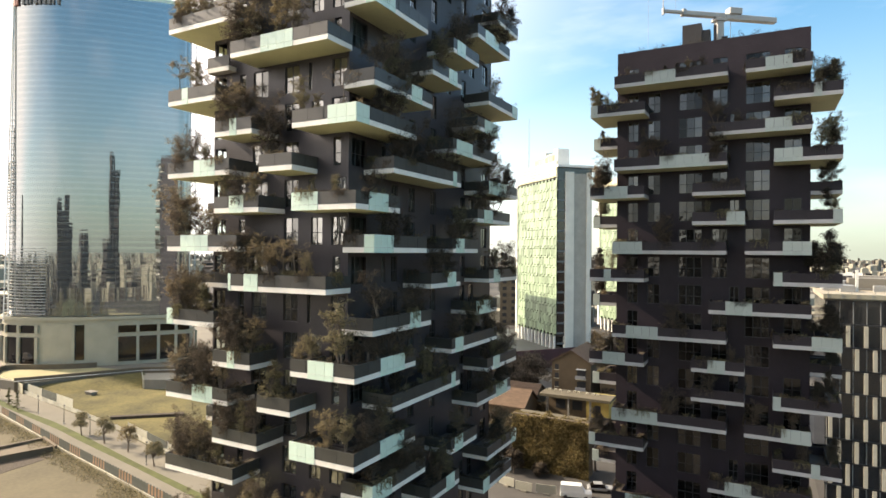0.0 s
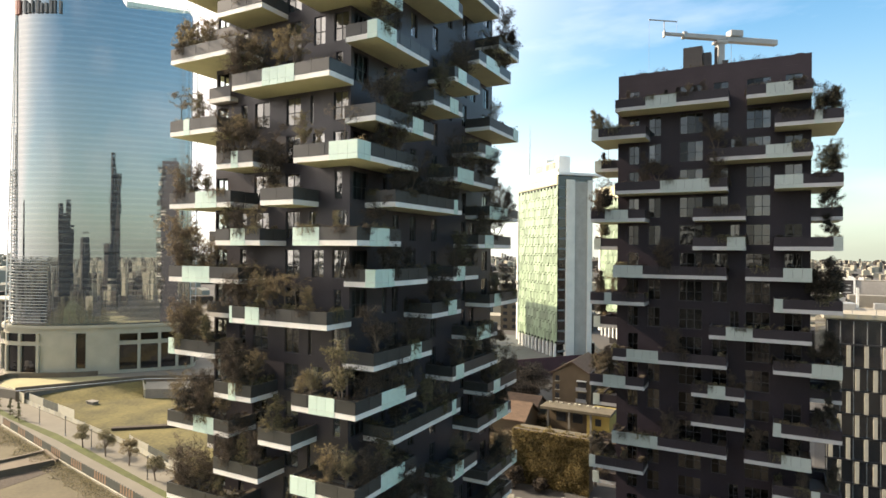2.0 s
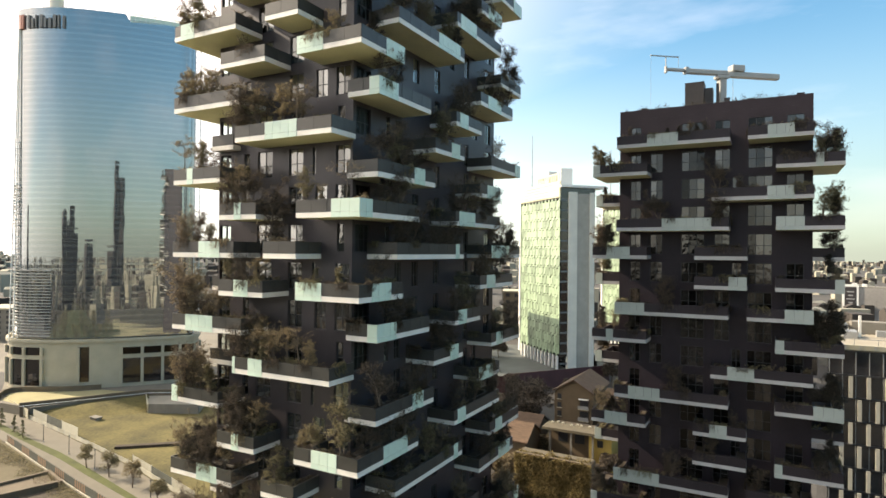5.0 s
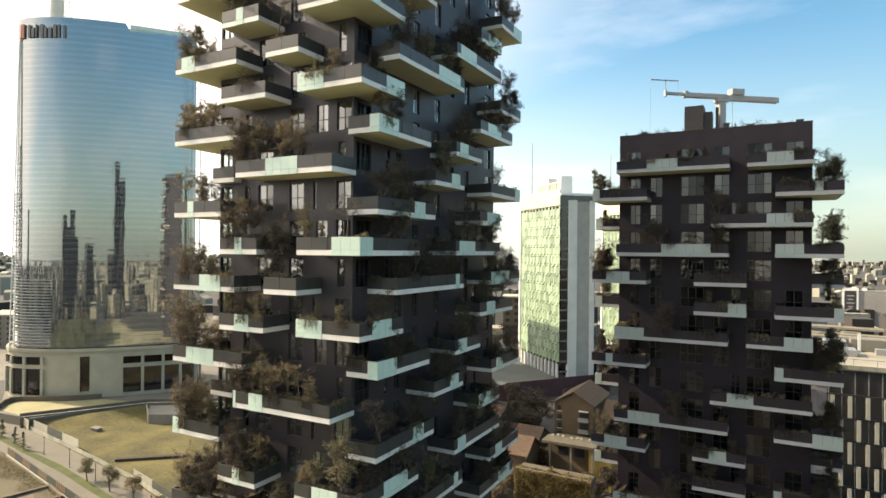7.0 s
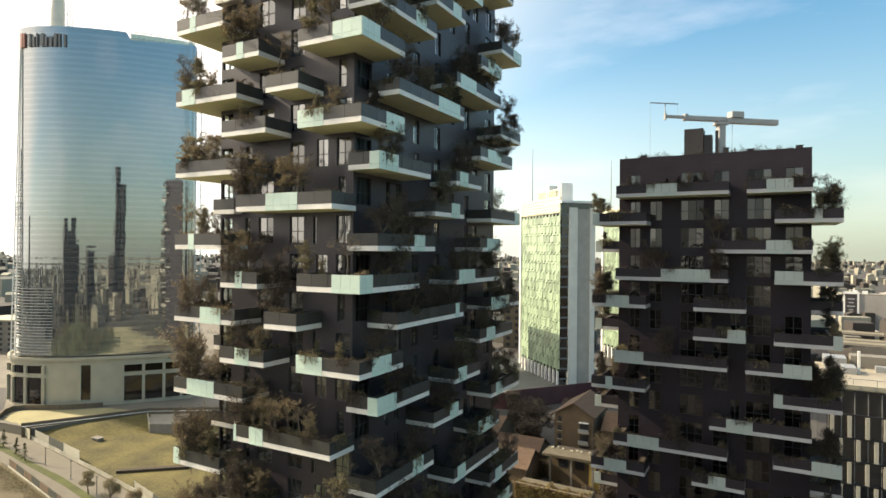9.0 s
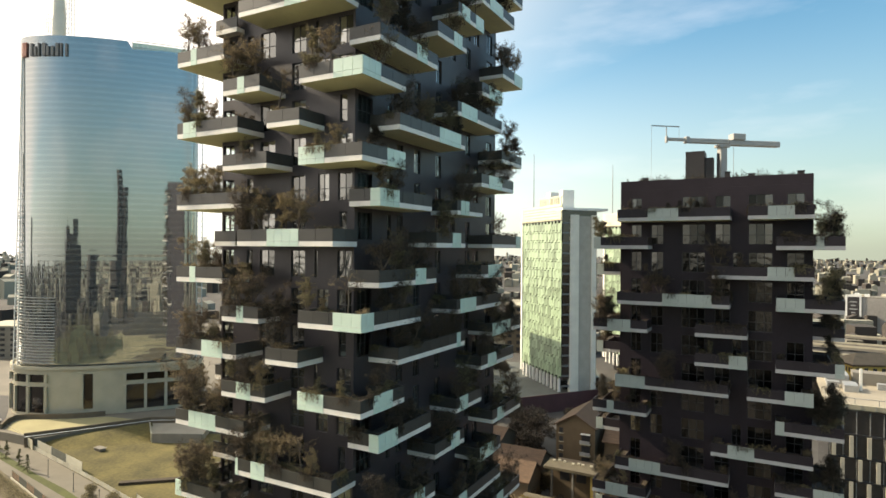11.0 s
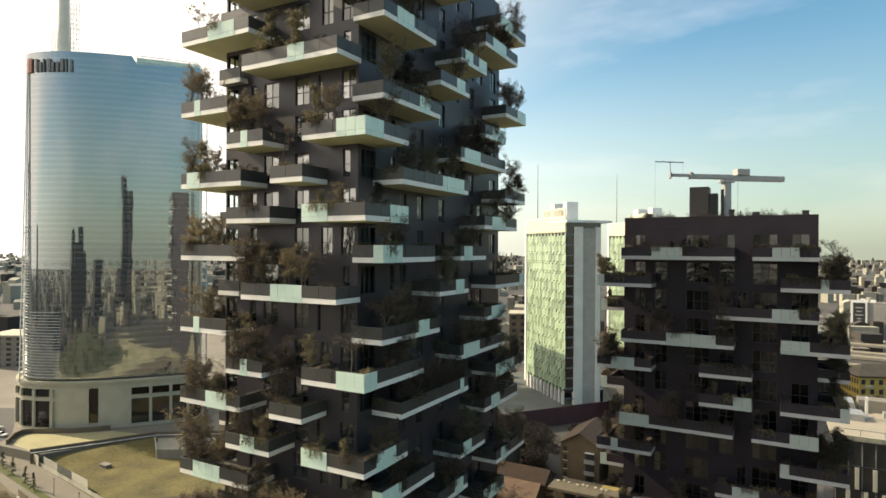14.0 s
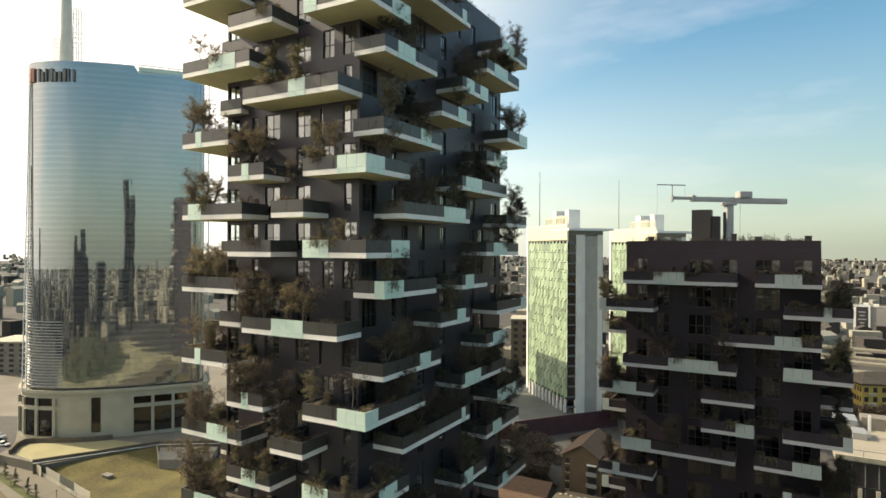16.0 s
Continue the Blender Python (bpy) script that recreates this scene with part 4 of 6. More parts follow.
# ---- office block with staggered fins ----
grid_block = thing("office_block", "flat-roofed office block with staggered white fins", "building")
part("body", box(8.6, 75, 109.6, 131, GZ, 32.6), M["block_pane"], grid_block, "dark glass body")
part("roof", box(8.3, 75.3, 109.6, 131.3, 32.61, 33.3), M["paving"], grid_block, "pale flat roof")
for r in range(10):
    zb = 32.4 - 3.5 * (r + 1)
    part("floor_edge", box(8.5, 75, 109.35, 109.58, zb - 0.12, zb + 0.12), M["frame"], grid_block)
    for c in range(29 if r else 0):
        x = 9.3 + 2.25 * c + (0.0 if r % 2 else 1.12)
        shared_box("fin", (0.5, 0.45, 3.2), M["fin"], grid_block, (x, 109.32, zb + 1.75))
for c in range(38):
    shared_box("mullion", (0.09, 0.14, 34.0), M["grey"], grid_block, (8.8 + 1.7 * c, 109.5, 15.4))
for c in range(12):
    shared_box("roof_rail_post", (0.08, 0.08, 1.1), M["grey"], grid_block, (9.0 + 3 * c, 109.7, 33.85))
part("roof_rail", box(8.6, 45, 109.66, 109.74, 34.38, 34.46), M["grey"], grid_block)
part("parapet", box(8.3, 75.3, 109.2, 109.59, 32.85, 33.55), M["lime"], grid_block, "pale panelled parapet")
for c in range(24):
    shared_box("parapet_joint", (0.12, 0.06, 0.68), M["grey"], grid_block, (8.9 + 1.9 * c, 109.18, 33.2))
part("roof_cabin", box(13.5, 34, 127.5, 130.8, 33.3, 35.4), M["concrete"], grid_block, "grey plant enclosure")
part("roof_cabin", box(9.4, 12.8, 126.0, 130.6, 33.3, 35.0), M["grey"], grid_block)
part("mast", box(13.9, 14.3, 122.0, 122.4, 33.3, 37.0), M["whitepaint"], grid_block, "short white pole")
part("roof_duct", box(11.6, 13.6, 120, 124, 33.3, 34.4), M["grey"], grid_block)
for i in range(3):
    shared_box("roof_unit", (1.8, 1.4, 1.0), M["grey"], grid_block, (10.2 + 7.4 * i, 123.5 + 1.2 * (i % 2), 33.81))


# ---- low houses between the towers ----
def gable_house(name, label, x0, x1, y0, y1, eave, ridge, wall_mat, along_x=True, windows=()):
    t = thing(name, label, "house")
    part("wall", box(x0, x1, y0, y1, GZ, eave), wall_mat, t)
    o = 0.5
    bm = bmesh.new()
    xm, ym = (x0 + x1) / 2, (y0 + y1) / 2
    if along_x:
        sec = [((y0 - o), eave - 0.1), (ym, ridge), ((y1 + o), eave - 0.1), ((y1 + o), eave + 0.2), (ym, ridge + 0.35), ((y0 - o), eave + 0.2)]
        ends = [[bm.verts.new((x, y, z)) for y, z in sec] for x in (x0 - o, x1 + o)]
        gab = [((x, y0, eave), (x, y1, eave), (x, ym, ridge)) for x in (x0 + 0.02, x1 - 0.02)]
    else:
        sec = [((x0 - o), eave - 0.1), (xm, ridge), ((x1 + o), eave - 0.1), ((x1 + o), eave + 0.2), (xm, ridge + 0.35), ((x0 - o), eave + 0.2)]
        ends = [[bm.verts.new((x, y, z)) for x, z in sec] for y in (y0 - o, y1 + o)]
        gab = [((x0, y, eave), (x1, y, eave), (xm, y, ridge)) for y in (y0 + 0.02, y1 - 0.02)]
    n = len(sec)
    for i in range(n):
        j = (i + 1) % n
        bm.faces.new((ends[0][i], ends[0][j], ends[1][j], ends[1][i]))
    bm.faces.new(ends[0][::-1])
    bm.faces.new(ends[1])
    part("roof", bm, M["roof"], t, "brown tiled gable roof")
    for tri in gab:
        bm = bmesh.new()
        bm.faces.new([bm.verts.new(p) for p in tri])
        part("gable", bm, wall_mat, t)
    for wx, wz, ww, wh in windows:
        shared_box("window", (ww, 0.1, wh), M["dark"], t, (wx, y0 - 0.03, wz))
        shared_box("sill", (ww + 0.3, 0.3, 0.12), M["lime"], t, (wx, y0 - 0.1, wz - wh / 2 - 0.08))
    return t


gable_house("gabled_house", "ochre three-storey house with balconies and a tiled gable", -47.9, -37.9, 150, 166, 11.4, 14.5, M["ochre"], False)
gabled = bpy.data.objects["gabled_house"]
for z in (8.8, 5.9, 3.0):
    shared_box("window", (2.2, 0.12, 2.1), M["dark"], gabled, (-40.2, 149.98, z))
    shared_box("balcony", (2.6, 1.1, 0.18), M["lime"], gabled, (-40.2, 149.44, z - 1.15))
    shared_box("balcony_rail", (2.6, 0.06, 0.85), M["grey"], gabled, (-40.2, 148.92, z - 0.62))
for z in (10.2, 8.0, 5.8, 3.6):
    shared_box("window", (1.0, 0.12, 1.3), M["dark"], gabled, (-46.6, 149.98, z))
    shared_box("sill", (1.3, 0.3, 0.12), M["lime"], gabled, (-46.6, 149.9, z - 0.75))
shared_box("awning", (2.4, 1.0, 0.15), M["whitepaint"], gabled, (-40.2, 149.48, 10.1))
gable_house("tiled_house", "low house with a brown tiled roof", -62, -46, 124, 133, 5.4, 8.3, M["ochre"], True)
gable_house("tiled_house", "low house with a brown tiled roof", -60, -48, 137, 145, 4.6, 7.0, M["ochre"], True)
gable_house("tiled_house", "low house with a brown tiled roof", -36, -20, 152, 164, 8.2, 11.5, M["ochre"], True, [(-33, 5, 1.2, 1.5), (-29, 5, 1.2, 1.5), (-25, 5, 1.2, 1.5)])
gable_house("tiled_house", "low house with a brown tiled roof", -70, -60, 140, 152, 7.0, 9.6, M["ochre"], True)
flat = thing("flat_house", "ochre and yellow house with a dusty overhanging flat roof", "house")
part("wall", box(-43, -33.9, 132.4, 138, GZ, 7.4), M["ochre"], flat)
part("wing", box(-33.895, -29, 130.6, 138, GZ, 7.4), M["yellow"], flat, "yellow rendered wing")
shared_box("window", (1.3, 0.1, 1.5), M["dark"], flat, (-31.4, 130.56, 5.6))
part("roof", box(-44.2, -28.4, 129.2, 134.5, 7.41, 8.0), M["parched"], flat, "stone-brown overhanging flat roof")
for x in (-42.4, -37.6, -32.8):
    shared_box("pillar", (0.4, 0.4, 8.9), M["concrete"], flat, (x, 129.7, 2.95))
for x in (-40.2, -36.4):
    shared_box("window", (2.2, 0.1, 2.0), M["dark"], flat, (x, 132.36, 5.4))
drng = random.Random(9)
for i in range(9):
    shared_box("roof_box", (0.55, 0.5, 0.28), M["lime"], flat, (-43.0 + 1.4 * i + drng.uniform(-0.4, 0.4), 133.0 + drng.uniform(0, 1.2), 8.16))
ivy = thing("ivy_block", "low block overgrown with brown autumn ivy", "building")
corner_box("wall", (-42.0, 108.3), (-27.7, 108.0), 3.4, GZ, 8.6, M["ochre"], ivy)
corner_box("coping", (-42.3, 108.1), (-27.5, 107.8), 0.5, 8.603, 8.8, M["ramp"], ivy, "stone roof edge")
corner_box("roof", (-41.8, 108.7), (-27.9, 108.4), 2.9, 8.603, 8.72, M["parched"], ivy, "dusty stone-coloured roof strip")
bar("drainpipe", (-27.75, 107.85), (-27.6, 107.84), 0.2, GZ, 8.6, M["yellow"], ivy, "yellowish drainpipe")

# ---- site fence, containers and vans beside the near tower ----
for i, (x, y, w, turn) in enumerate(((-44, 99.5, 4.2, -20), (-39.5, 98.2, 3.0, -8), (-36.0, 97.4, 3.0, 0), (-32.2, 98.0, 3.4, 10))):
    b = thing("site_barrier", "white site barrier on concrete feet", "barrier", "site barriers")
    for p in (part("board", box(-w / 2, w / 2, -0.05, 0.05, 0.25, 1.7), M["hoarding"], b), part("foot", box(-0.5, 0.5, -0.3, 0.3, 0, 0.25), M["concrete"], b)):
        pass
    b.matrix_basis = pose(x, y, GZ, 0, 0, turn)


def vehicle(x, y, z, turn, paint, van=False, label=""):
    ln, wd, hb, ht = (5.2, 2.0, 1.1, 2.2) if van else (4.3, 1.75, 0.85, 1.42)
    t = thing("van" if van else "car", label, "van" if van else "car", "parked vehicles")
    bm = bmesh.new()
    box_into(bm, -ln / 2, ln / 2, -wd / 2, wd / 2, 0.28, hb, 0.12)
    part("body", bm, paint, t)
    bm = bmesh.new()
    x0, x1 = (-ln / 2 + 0.05, ln / 2 - 1.1) if van else (-ln / 2 + 0.5, ln / 2 - 1.2)
    lo = [bm.verts.new(p) for p in ((x0, -wd / 2 + 0.05, hb), (x1, -wd / 2 + 0.05, hb), (x1, wd / 2 - 0.05, hb), (x0, wd / 2 - 0.05, hb))]
    sl = 0.08 if van else 0.5
    hi = [bm.verts.new(p) for p in ((x0 + sl, -wd / 2 + 0.2, ht), (x1 - 0.6, -wd / 2 + 0.2, ht), (x1 - 0.6, wd / 2 - 0.2, ht), (x0 + sl, wd / 2 - 0.2, ht))]
    bm.faces.new(hi)
    for i in range(4):
        j = (i + 1) % 4
        bm.faces.new((lo[i], lo[j], hi[j], hi[i]))
    part("cabin", bm, paint if van else M["pane"], t)
    if not van:
        part("roof_panel", box(x0 + sl, x1 - 0.6, -wd / 2 + 0.22, wd / 2 - 0.22, ht, ht + 0.04), paint, t)
    for sx in (-1, 1):
        for sy in (-1, 1):
            bm = bmesh.new()
            cone_into(bm, (0, 0), 0.32, 0.32, -0.1, 0.1, 12)
            w = part("wheel", bm, M["dark"], t)
            w.matrix_basis = pose(sx * ln * 0.32, sy * (wd / 2 - 0.08), 0.32, 90, 0, 0)
    t.matrix_basis = pose(x, y, z, 0, 0, turn)
    return t


vehicle(-27.5, 99.5, GZ, 15, M["whitepaint"], True, "white van parked beside site panels")
vehicle(-24.5, 104.0, GZ, 20, M["grey"], False, "grey car parked on a street")
for i, (x, y, turn, mat, van) in enumerate(((-224, 100, 30, "whitepaint", True), (-219, 98.5, 25, "dark", False), (-214.5, 97.5, 20, "whitepaint", False), (-229, 98, 40, "dark", False), (-226, 92, 35, "grey", False), (-233, 95, 40, "whitepaint", False), (-218, 93.0, 25, "yellow", False), (-240, 98, 40, "dark", False), (-213, 92, 20, "whitepaint", True))):
    vehicle(x, y, PZ, turn, M[mat], van, ("white van" if van else "dark car" if mat == "dark" else "grey car" if mat == "grey" else "yellow car" if mat == "yellow" else "white car") + " parked on the plaza road")

# ---- things on the farther tower's roof ----
RZ = BTOP - 0.9
stack = thing("roof_stack", "dark square stair tower and flues on a roof", "chimney")
part("block", box(-9.6, -7.25, 85.7, 88.6, RZ, 70.1), M["roofdark"], stack)
part("flue", box(-7.2, -6.2, 86.0, 87.6, RZ, 69.2), M["roofdark"], stack)
part("flue", box(-5.8, -5.45, 86.0, 86.4, RZ, 69.7), M["roofdark"], stack)
for x, w, h in ((-14.6, 0.7, 0.6), (-2.0, 0.8, 0.55), (3.3, 0.7, 0.6), (-4.6, 0.6, 0.9)):
    v = thing("roof_vent", "small dark vent on a roof parapet", "vent", "roof vents")
    part("shaft", box(x, x + w, 82.4, 82.4 + w, RZ, BTOP + h - 0.1), M["roofdark"], v)
    part("cap", box(x - 0.06, x + w + 0.06, 82.34, 82.46 + w, BTOP + h - 0.1, BTOP + h), M["frame"], v)
M["cranepaint"] = material("crane_paint", (0.38, 0.37, 0.35), rough=0.5, vary=0.12, scale=0.6, fine=8)
crane = thing("roof_crane", "pale grey roof crane with counterweight and hanging hoist frame", "crane")
for nm, bm, mat in (
        ("mast", box(7.65, 8.6, -0.45, 0.45, RZ, 71.3, 0.06), "cranepaint"), ("foot", box(6.6, 9.6, -1.3, 1.3, RZ, RZ + 0.8), "grey"),
        ("jib", box(3.0, 8.9, -0.36, 0.36, 71.38, 72.02, 0.08), "cranepaint"), ("jib_tip", box(0.15, 3.0, -0.2, 0.2, 71.6, 72.0, 0.06), "cranepaint"),
        ("counter_jib", box(8.9, 16.5, -0.4, 0.4, 71.2, 71.95, 0.08), "cranepaint"), ("counterweight", box(9.4, 11.2, -0.6, 0.6, 71.955, 72.8, 0.06), "cranepaint"),
        ("collar", box(7.3, 8.95, -0.6, 0.6, 70.9, 71.295, 0.05), "cranepaint"), ("pulley", box(2.7, 3.2, -0.4, 0.4, 71.35, 72.2, 0.05), "grey"),
        ("head", box(-0.05, 0.15, -0.25, 0.25, 71.3, 72.2, 0.04), "grey"), ("hoist_post", cone((0.05, 0), 0.07, 0.07, 72.2, 73.5, 6), "grey"),
        ("hoist_beam", box(-2.1, 1.9, -0.07, 0.07, 73.45, 73.58), "grey"), ("cable", cone((-2.05, 0), 0.016, 0.016, 66.5, 73.45, 5), "grey"),
        ("cable", cone((1.85, 0), 0.018, 0.018, 72.0, 73.45, 5), "grey"), ("cable", cone((9.8, 0), 0.03, 0.03, RZ, 71.1, 5), "grey")):
    part(nm, bm, M[mat], crane)
crane.matrix_basis = pose(-11.75, 83.2, -0.2, 0, 0, math.degrees(math.atan2(10.0, 13.2)))


# ---- the wider city ----
def apartment_block(x, y, w, d, h, turn, mat, label, nx, nz, roof=None):
    t = thing("apartment_building", label, "building")
    part("wall", box(-w / 2, w / 2, -d / 2, d / 2, 0, h), mat, t)
    part("roof", box(-w / 2 - 0.5, w / 2 + 0.5, -d / 2 - 0.5, d / 2 + 0.5, h, h + 0.7), roof or M["lime"], t)
    for i in range(nx):
        for j in range(nz):
            px, pz = -w / 2 + w * (i + 0.5) / nx, h * (j + 0.55) / nz
            shared_box("window", (w / nx * 0.45, 0.2, h / nz * 0.5), M["dark"], t, (px, -d / 2 - 0.03, pz))
            shared_box("window", (0.2, d / nx * 0.45, h / nz * 0.5), M["dark"], t, (-w / 2 - 0.03, -d / 2 + d * (i + 0.5) / nx, pz))
    t.matrix_basis = pose(x, y, GZ, 0, 0, turn)
    return t


yellow_house = apartment_block(40, 305, 27, 14, 11.6, 24, M["yellow"], "yellow apartment building with a hipped brown roof", 8, 3, M["roof"])
bm = bmesh.new()
eaves = [bm.verts.new((x, y, 12.3)) for x, y in ((-14.2, -7.7), (14.2, -7.7), (14.2, 7.7), (-14.2, 7.7))]
ridge = [bm.verts.new((x, 0, 16.0)) for x in (-8.5, 8.5)]
for f in ((eaves[0], eaves[1], ridge[1], ridge[0]), (eaves[2], eaves[3], ridge[0], ridge[1]), (eaves[1], eaves[2], ridge[1]), (eaves[3], eaves[0], ridge[0])):
    bm.faces.new(f)
part("hipped_roof", bm, M["ramp"], yellow_house, "brown tiled hipped roof")
for i in range(4):
    for j in range(2):
        shared_box("balcony", (2.6, 1.0, 0.9), M["lime"], yellow_house, (-9.8 + 6.6 * i, -7.5, 4.2 + 3.9 * j))
apartment_block(47, 232, 52, 24, 9, 8, M["concrete"], "low concrete building with a dark flat roof", 10, 2, M["roofdark"])
apartment_block(-110, 330, 50, 18, 26, 20, M["ramp"], "brown-grey apartment slab with dark windows", 10, 7)
apartment_block(-330, 170, 46, 22, 18, 30, M["concrete"], "grey concrete office building", 9, 7)
apartment_block(-300, 95, 30, 18, 12, 20, M["concrete"], "low grey office building with a white roof", 8, 3, M["whitepaint"])
apartment_block(-128, 205, 30, 14, 9, 40, M["concrete"], "grey low office building", 8, 4)
M["slate"] = material("grey_cladding", (0.28, 0.26, 0.235), rough=0.8, vary=0.2, scale=0.1, fine=1)
board = thing("office_block", "grey office block with a framed dark billboard", "building")
part("frame", box(-4.8, 4.8, -0.5, 0.3, 3.5, 27.4), M["whitepaint"], board)
part("sheet", box(-3.6, 3.6, -0.56, -0.51, 8.0, 25.6), M["roofdark"], board, "dark printed sheet")
for i, w in enumerate((4.2, 3.0, 5.0, 2.6)):
    part("lettering", box(-w / 2, w / 2, -0.6, -0.565, 21.6 - 2.6 * i, 22.4 - 2.6 * i), M["grey"], board)
part("wall", box(-4.8, 24, 0.31, 16, 0, 25), M["slate"], board, "grey windowless wall")
part("roof_edge", box(-5.0, 24.2, 0.35, 16.2, 25.0, 25.7), M["concrete"], board)
for i in range(2):
    part("roof_unit", box(1 + 6 * i, 4 + 6 * i, 4, 8, 25.7, 28 - 0.5 * i), M["whitepaint"], board)
board.matrix_basis = pose(53.5, 519, GZ, 0, 0, -4)
for i, (y, z) in enumerate(((330, 6.5), (352, 7.5), (378, 6.0), (405, 7.0))):
    v = thing("viaduct", "long pale elevated roadway", "road")
    bar("deck", (-40, y + 22), (330, y - 30), 7, z, z + 1.2, M["concrete"], v)
    bar("barrier", (-40, y + 18.8), (330, y - 33.2), 0.4, z + 1.2, z + 2.0, M["lime"], v)


def city(name, label, count, seed, rmin, rmax, keep, mat):
    rng = random.Random(seed)
    verts, faces = [], []
    made = 0
    while made < count:
        a = rng.uniform(0, 2 * math.pi)
        r = rmin + (rmax - rmin) * rng.random() ** 0.8
        x, y = r * math.cos(a), r * math.sin(a)
        if not keep(x, y):
            continue
        made += 1
        w, d, h = rng.uniform(6, 19), rng.uniform(6, 12), rng.choice((5, 7, 9, 11, 14, 17)) * rng.uniform(0.8, 1.2)
        if rng.random() < 0.03:
            h *= 2.0
        t = rng.choice((0.2, 0.2 + math.pi / 2, 0.9))
        c, s = math.cos(t), math.sin(t)
        b = len(verts)
        pitched = rng.random() < 0.55
        for zz in (GZ, GZ + h):
            for u, v in ((-1, -1), (1, -1), (1, 1), (-1, 1)):
                px, py = u * w / 2, v * d / 2
                verts.append((x + c * px - s * py, y + s * px + c * py, zz))
        for i in range(4):
            j = (i + 1) % 4
            faces.append((b + i, b + j, b + 4 + j, b + 4 + i))
        if pitched:
            for u in (-1, 1):
                px = u * w / 2
                verts.append((x + c * px, y + s * px, GZ + h + d * 0.22))
            faces += [(b + 4, b + 5, b + 9, b + 8), (b + 6, b + 7, b + 8, b + 9), (b + 5, b + 6, b + 9), (b + 7, b + 4, b + 8)]
        else:
            faces.append((b + 4, b + 5, b + 6, b + 7))
    me = bpy.data.meshes.new(name)
    me.from_pydata(verts, [], faces)
    me.materials.append(mat)
    return tagged(new(name, me), label, "city", kind="stuff")


def outside(x, y):
    ahead = -420 < x < 110 and 20 < y < 300
    near = math.hypot(x, y) < 95
    front_of_sun = -420 < x < -60 and -80 < y < 110
    return not (ahead or near or front_of_sun)


city("city_blocks", "distant blocks and roofs of a wide city", 4200, 4, 100, 1500, outside, M["city"])
city("far_city", "far hazy blocks of a wide city", 4600, 6, 1300, 4200, lambda x, y: y > -400, M["city"])
for x, y, w, h in ((61, -186, 12, 128), (74, -176, 11, 113), (-155, -132, 16, 73), (-128, -125, 14, 76), (-141, -129, 20, 65), (-445, 4, 22, 118), (-372, -150, 14, 78), (-100, -170, 18, 58), (-30, -190, 26, 52), (20, -150, 22, 46)):
    t = thing("high_rise", "dark high-rise tower far across the city", "tower", "high-rise towers across the city")
    part("body", box(x - w / 2, x + w / 2, y - w / 2, y + w / 2, GZ, h), M["roofdark"], t)
    for i in range(int(h / 8)):
        part("floor_band", box(x - w / 2 - 0.15, x + w / 2 + 0.15, y - w / 2 - 0.15, y + w / 2 + 0.15, 4 + 8 * i, 6 + 8 * i), M["pane"], t)

# slab behind the nearer tower, whose shadow falls on the green tower
shade = thing("office_tower", "grey office slab standing behind other towers", "tower")
part("body", box(0, 36, -12, 0, GZ, 59.5), M["concrete"], shade)
for i in range(14):
    part("window_band", box(-0.05, 36.05, -12.05, 0.05, 4 + 3.8 * i, 6 + 3.8 * i), M["pane"], shade)
shade.matrix_basis = pose(-147.0, 228.3, 0, 0, 0, -45)


def mound(x, y, r, h):
    bm = bmesh.new()
    n, m = 40, 12
    rings = [[bm.verts.new((x + r * j / m * math.cos(2 * math.pi * i / n), y + 0.75 * r * j / m * math.sin(2 * math.pi * i / n),
                            GZ + h * (0.5 + 0.5 * math.cos(math.pi * j / m)) + 0.4 * noise.noise((i * 0.5, j * 0.4, 1)) * (j < m)))
              for i in range(n)] for j in range(1, m + 1)]
    top = bm.verts.new((x, y, GZ + h))
    for i in range(n):
        k = (i + 1) % n
        bm.faces.new((top, rings[0][i], rings[0][k]))
        for j in range(m - 1):
            bm.faces.new((rings[j][i], rings[j + 1][i], rings[j + 1][k], rings[j][k]))
    return bm


M["meadow"] = material("meadow", (0.04, 0.056, 0.02), rough=0.95, vary=0.35, scale=0.08, fine=0.9, colour2=(0.095, 0.1, 0.042))
hill = part("mound", mound(-142, -40, 78, 13), M["meadow"], None, "green grassy mound in open ground")
tagged(hill, category="mound", kind="structure")
bank = thing("earth_bank", "low earth bank across a dry field, its shadow put in as dark soil", "bank")
# Dark soil on the bank also paints in the shadow ribbon along it.
bar("edge", (-139.0, 90.2), (-126.5, 101.0), 1.6, GZ, GZ + 0.7, M["soil"], bank)


def sloped(top, foot):
    """Ground that falls from a wall's foot line to a lower line."""
    bm = bmesh.new()
    n = 6
    rows = []
    for j in range(n + 1):
        u = j / n
        s = 1 - u * u * (3 - 2 * u)
        rows.append([bm.verts.new((a[0] + (b[0] - a[0]) * u, a[1] + (b[1] - a[1]) * u, b[2] + (a[2] - b[2]) * s)) for a, b in zip(top, foot)])
    for j in range(n):
        for i in range(len(top) - 1):
            bm.faces.new((rows[j][i], rows[j + 1][i], rows[j + 1][i + 1], rows[j][i + 1]))
    return bm


slope = part("grass_bank", sloped([(-188.0, 93.8, GZ + 0.6), (-184, 100.6, 0.2), (-179.7, 107.9, 0.7), (-171.7, 122.3, 1.05), (-166.5, 119.2, 0.5)],
                                  [(-184.5, 93.4, GZ), (-176, 97, GZ), (-169, 101.0, GZ), (-165, 106.5, GZ), (-161.0, 113.4, GZ)]), M["grass"], None, "dry grass bank rising to a retaining wall")
tagged(slope, category="ground", kind="structure")


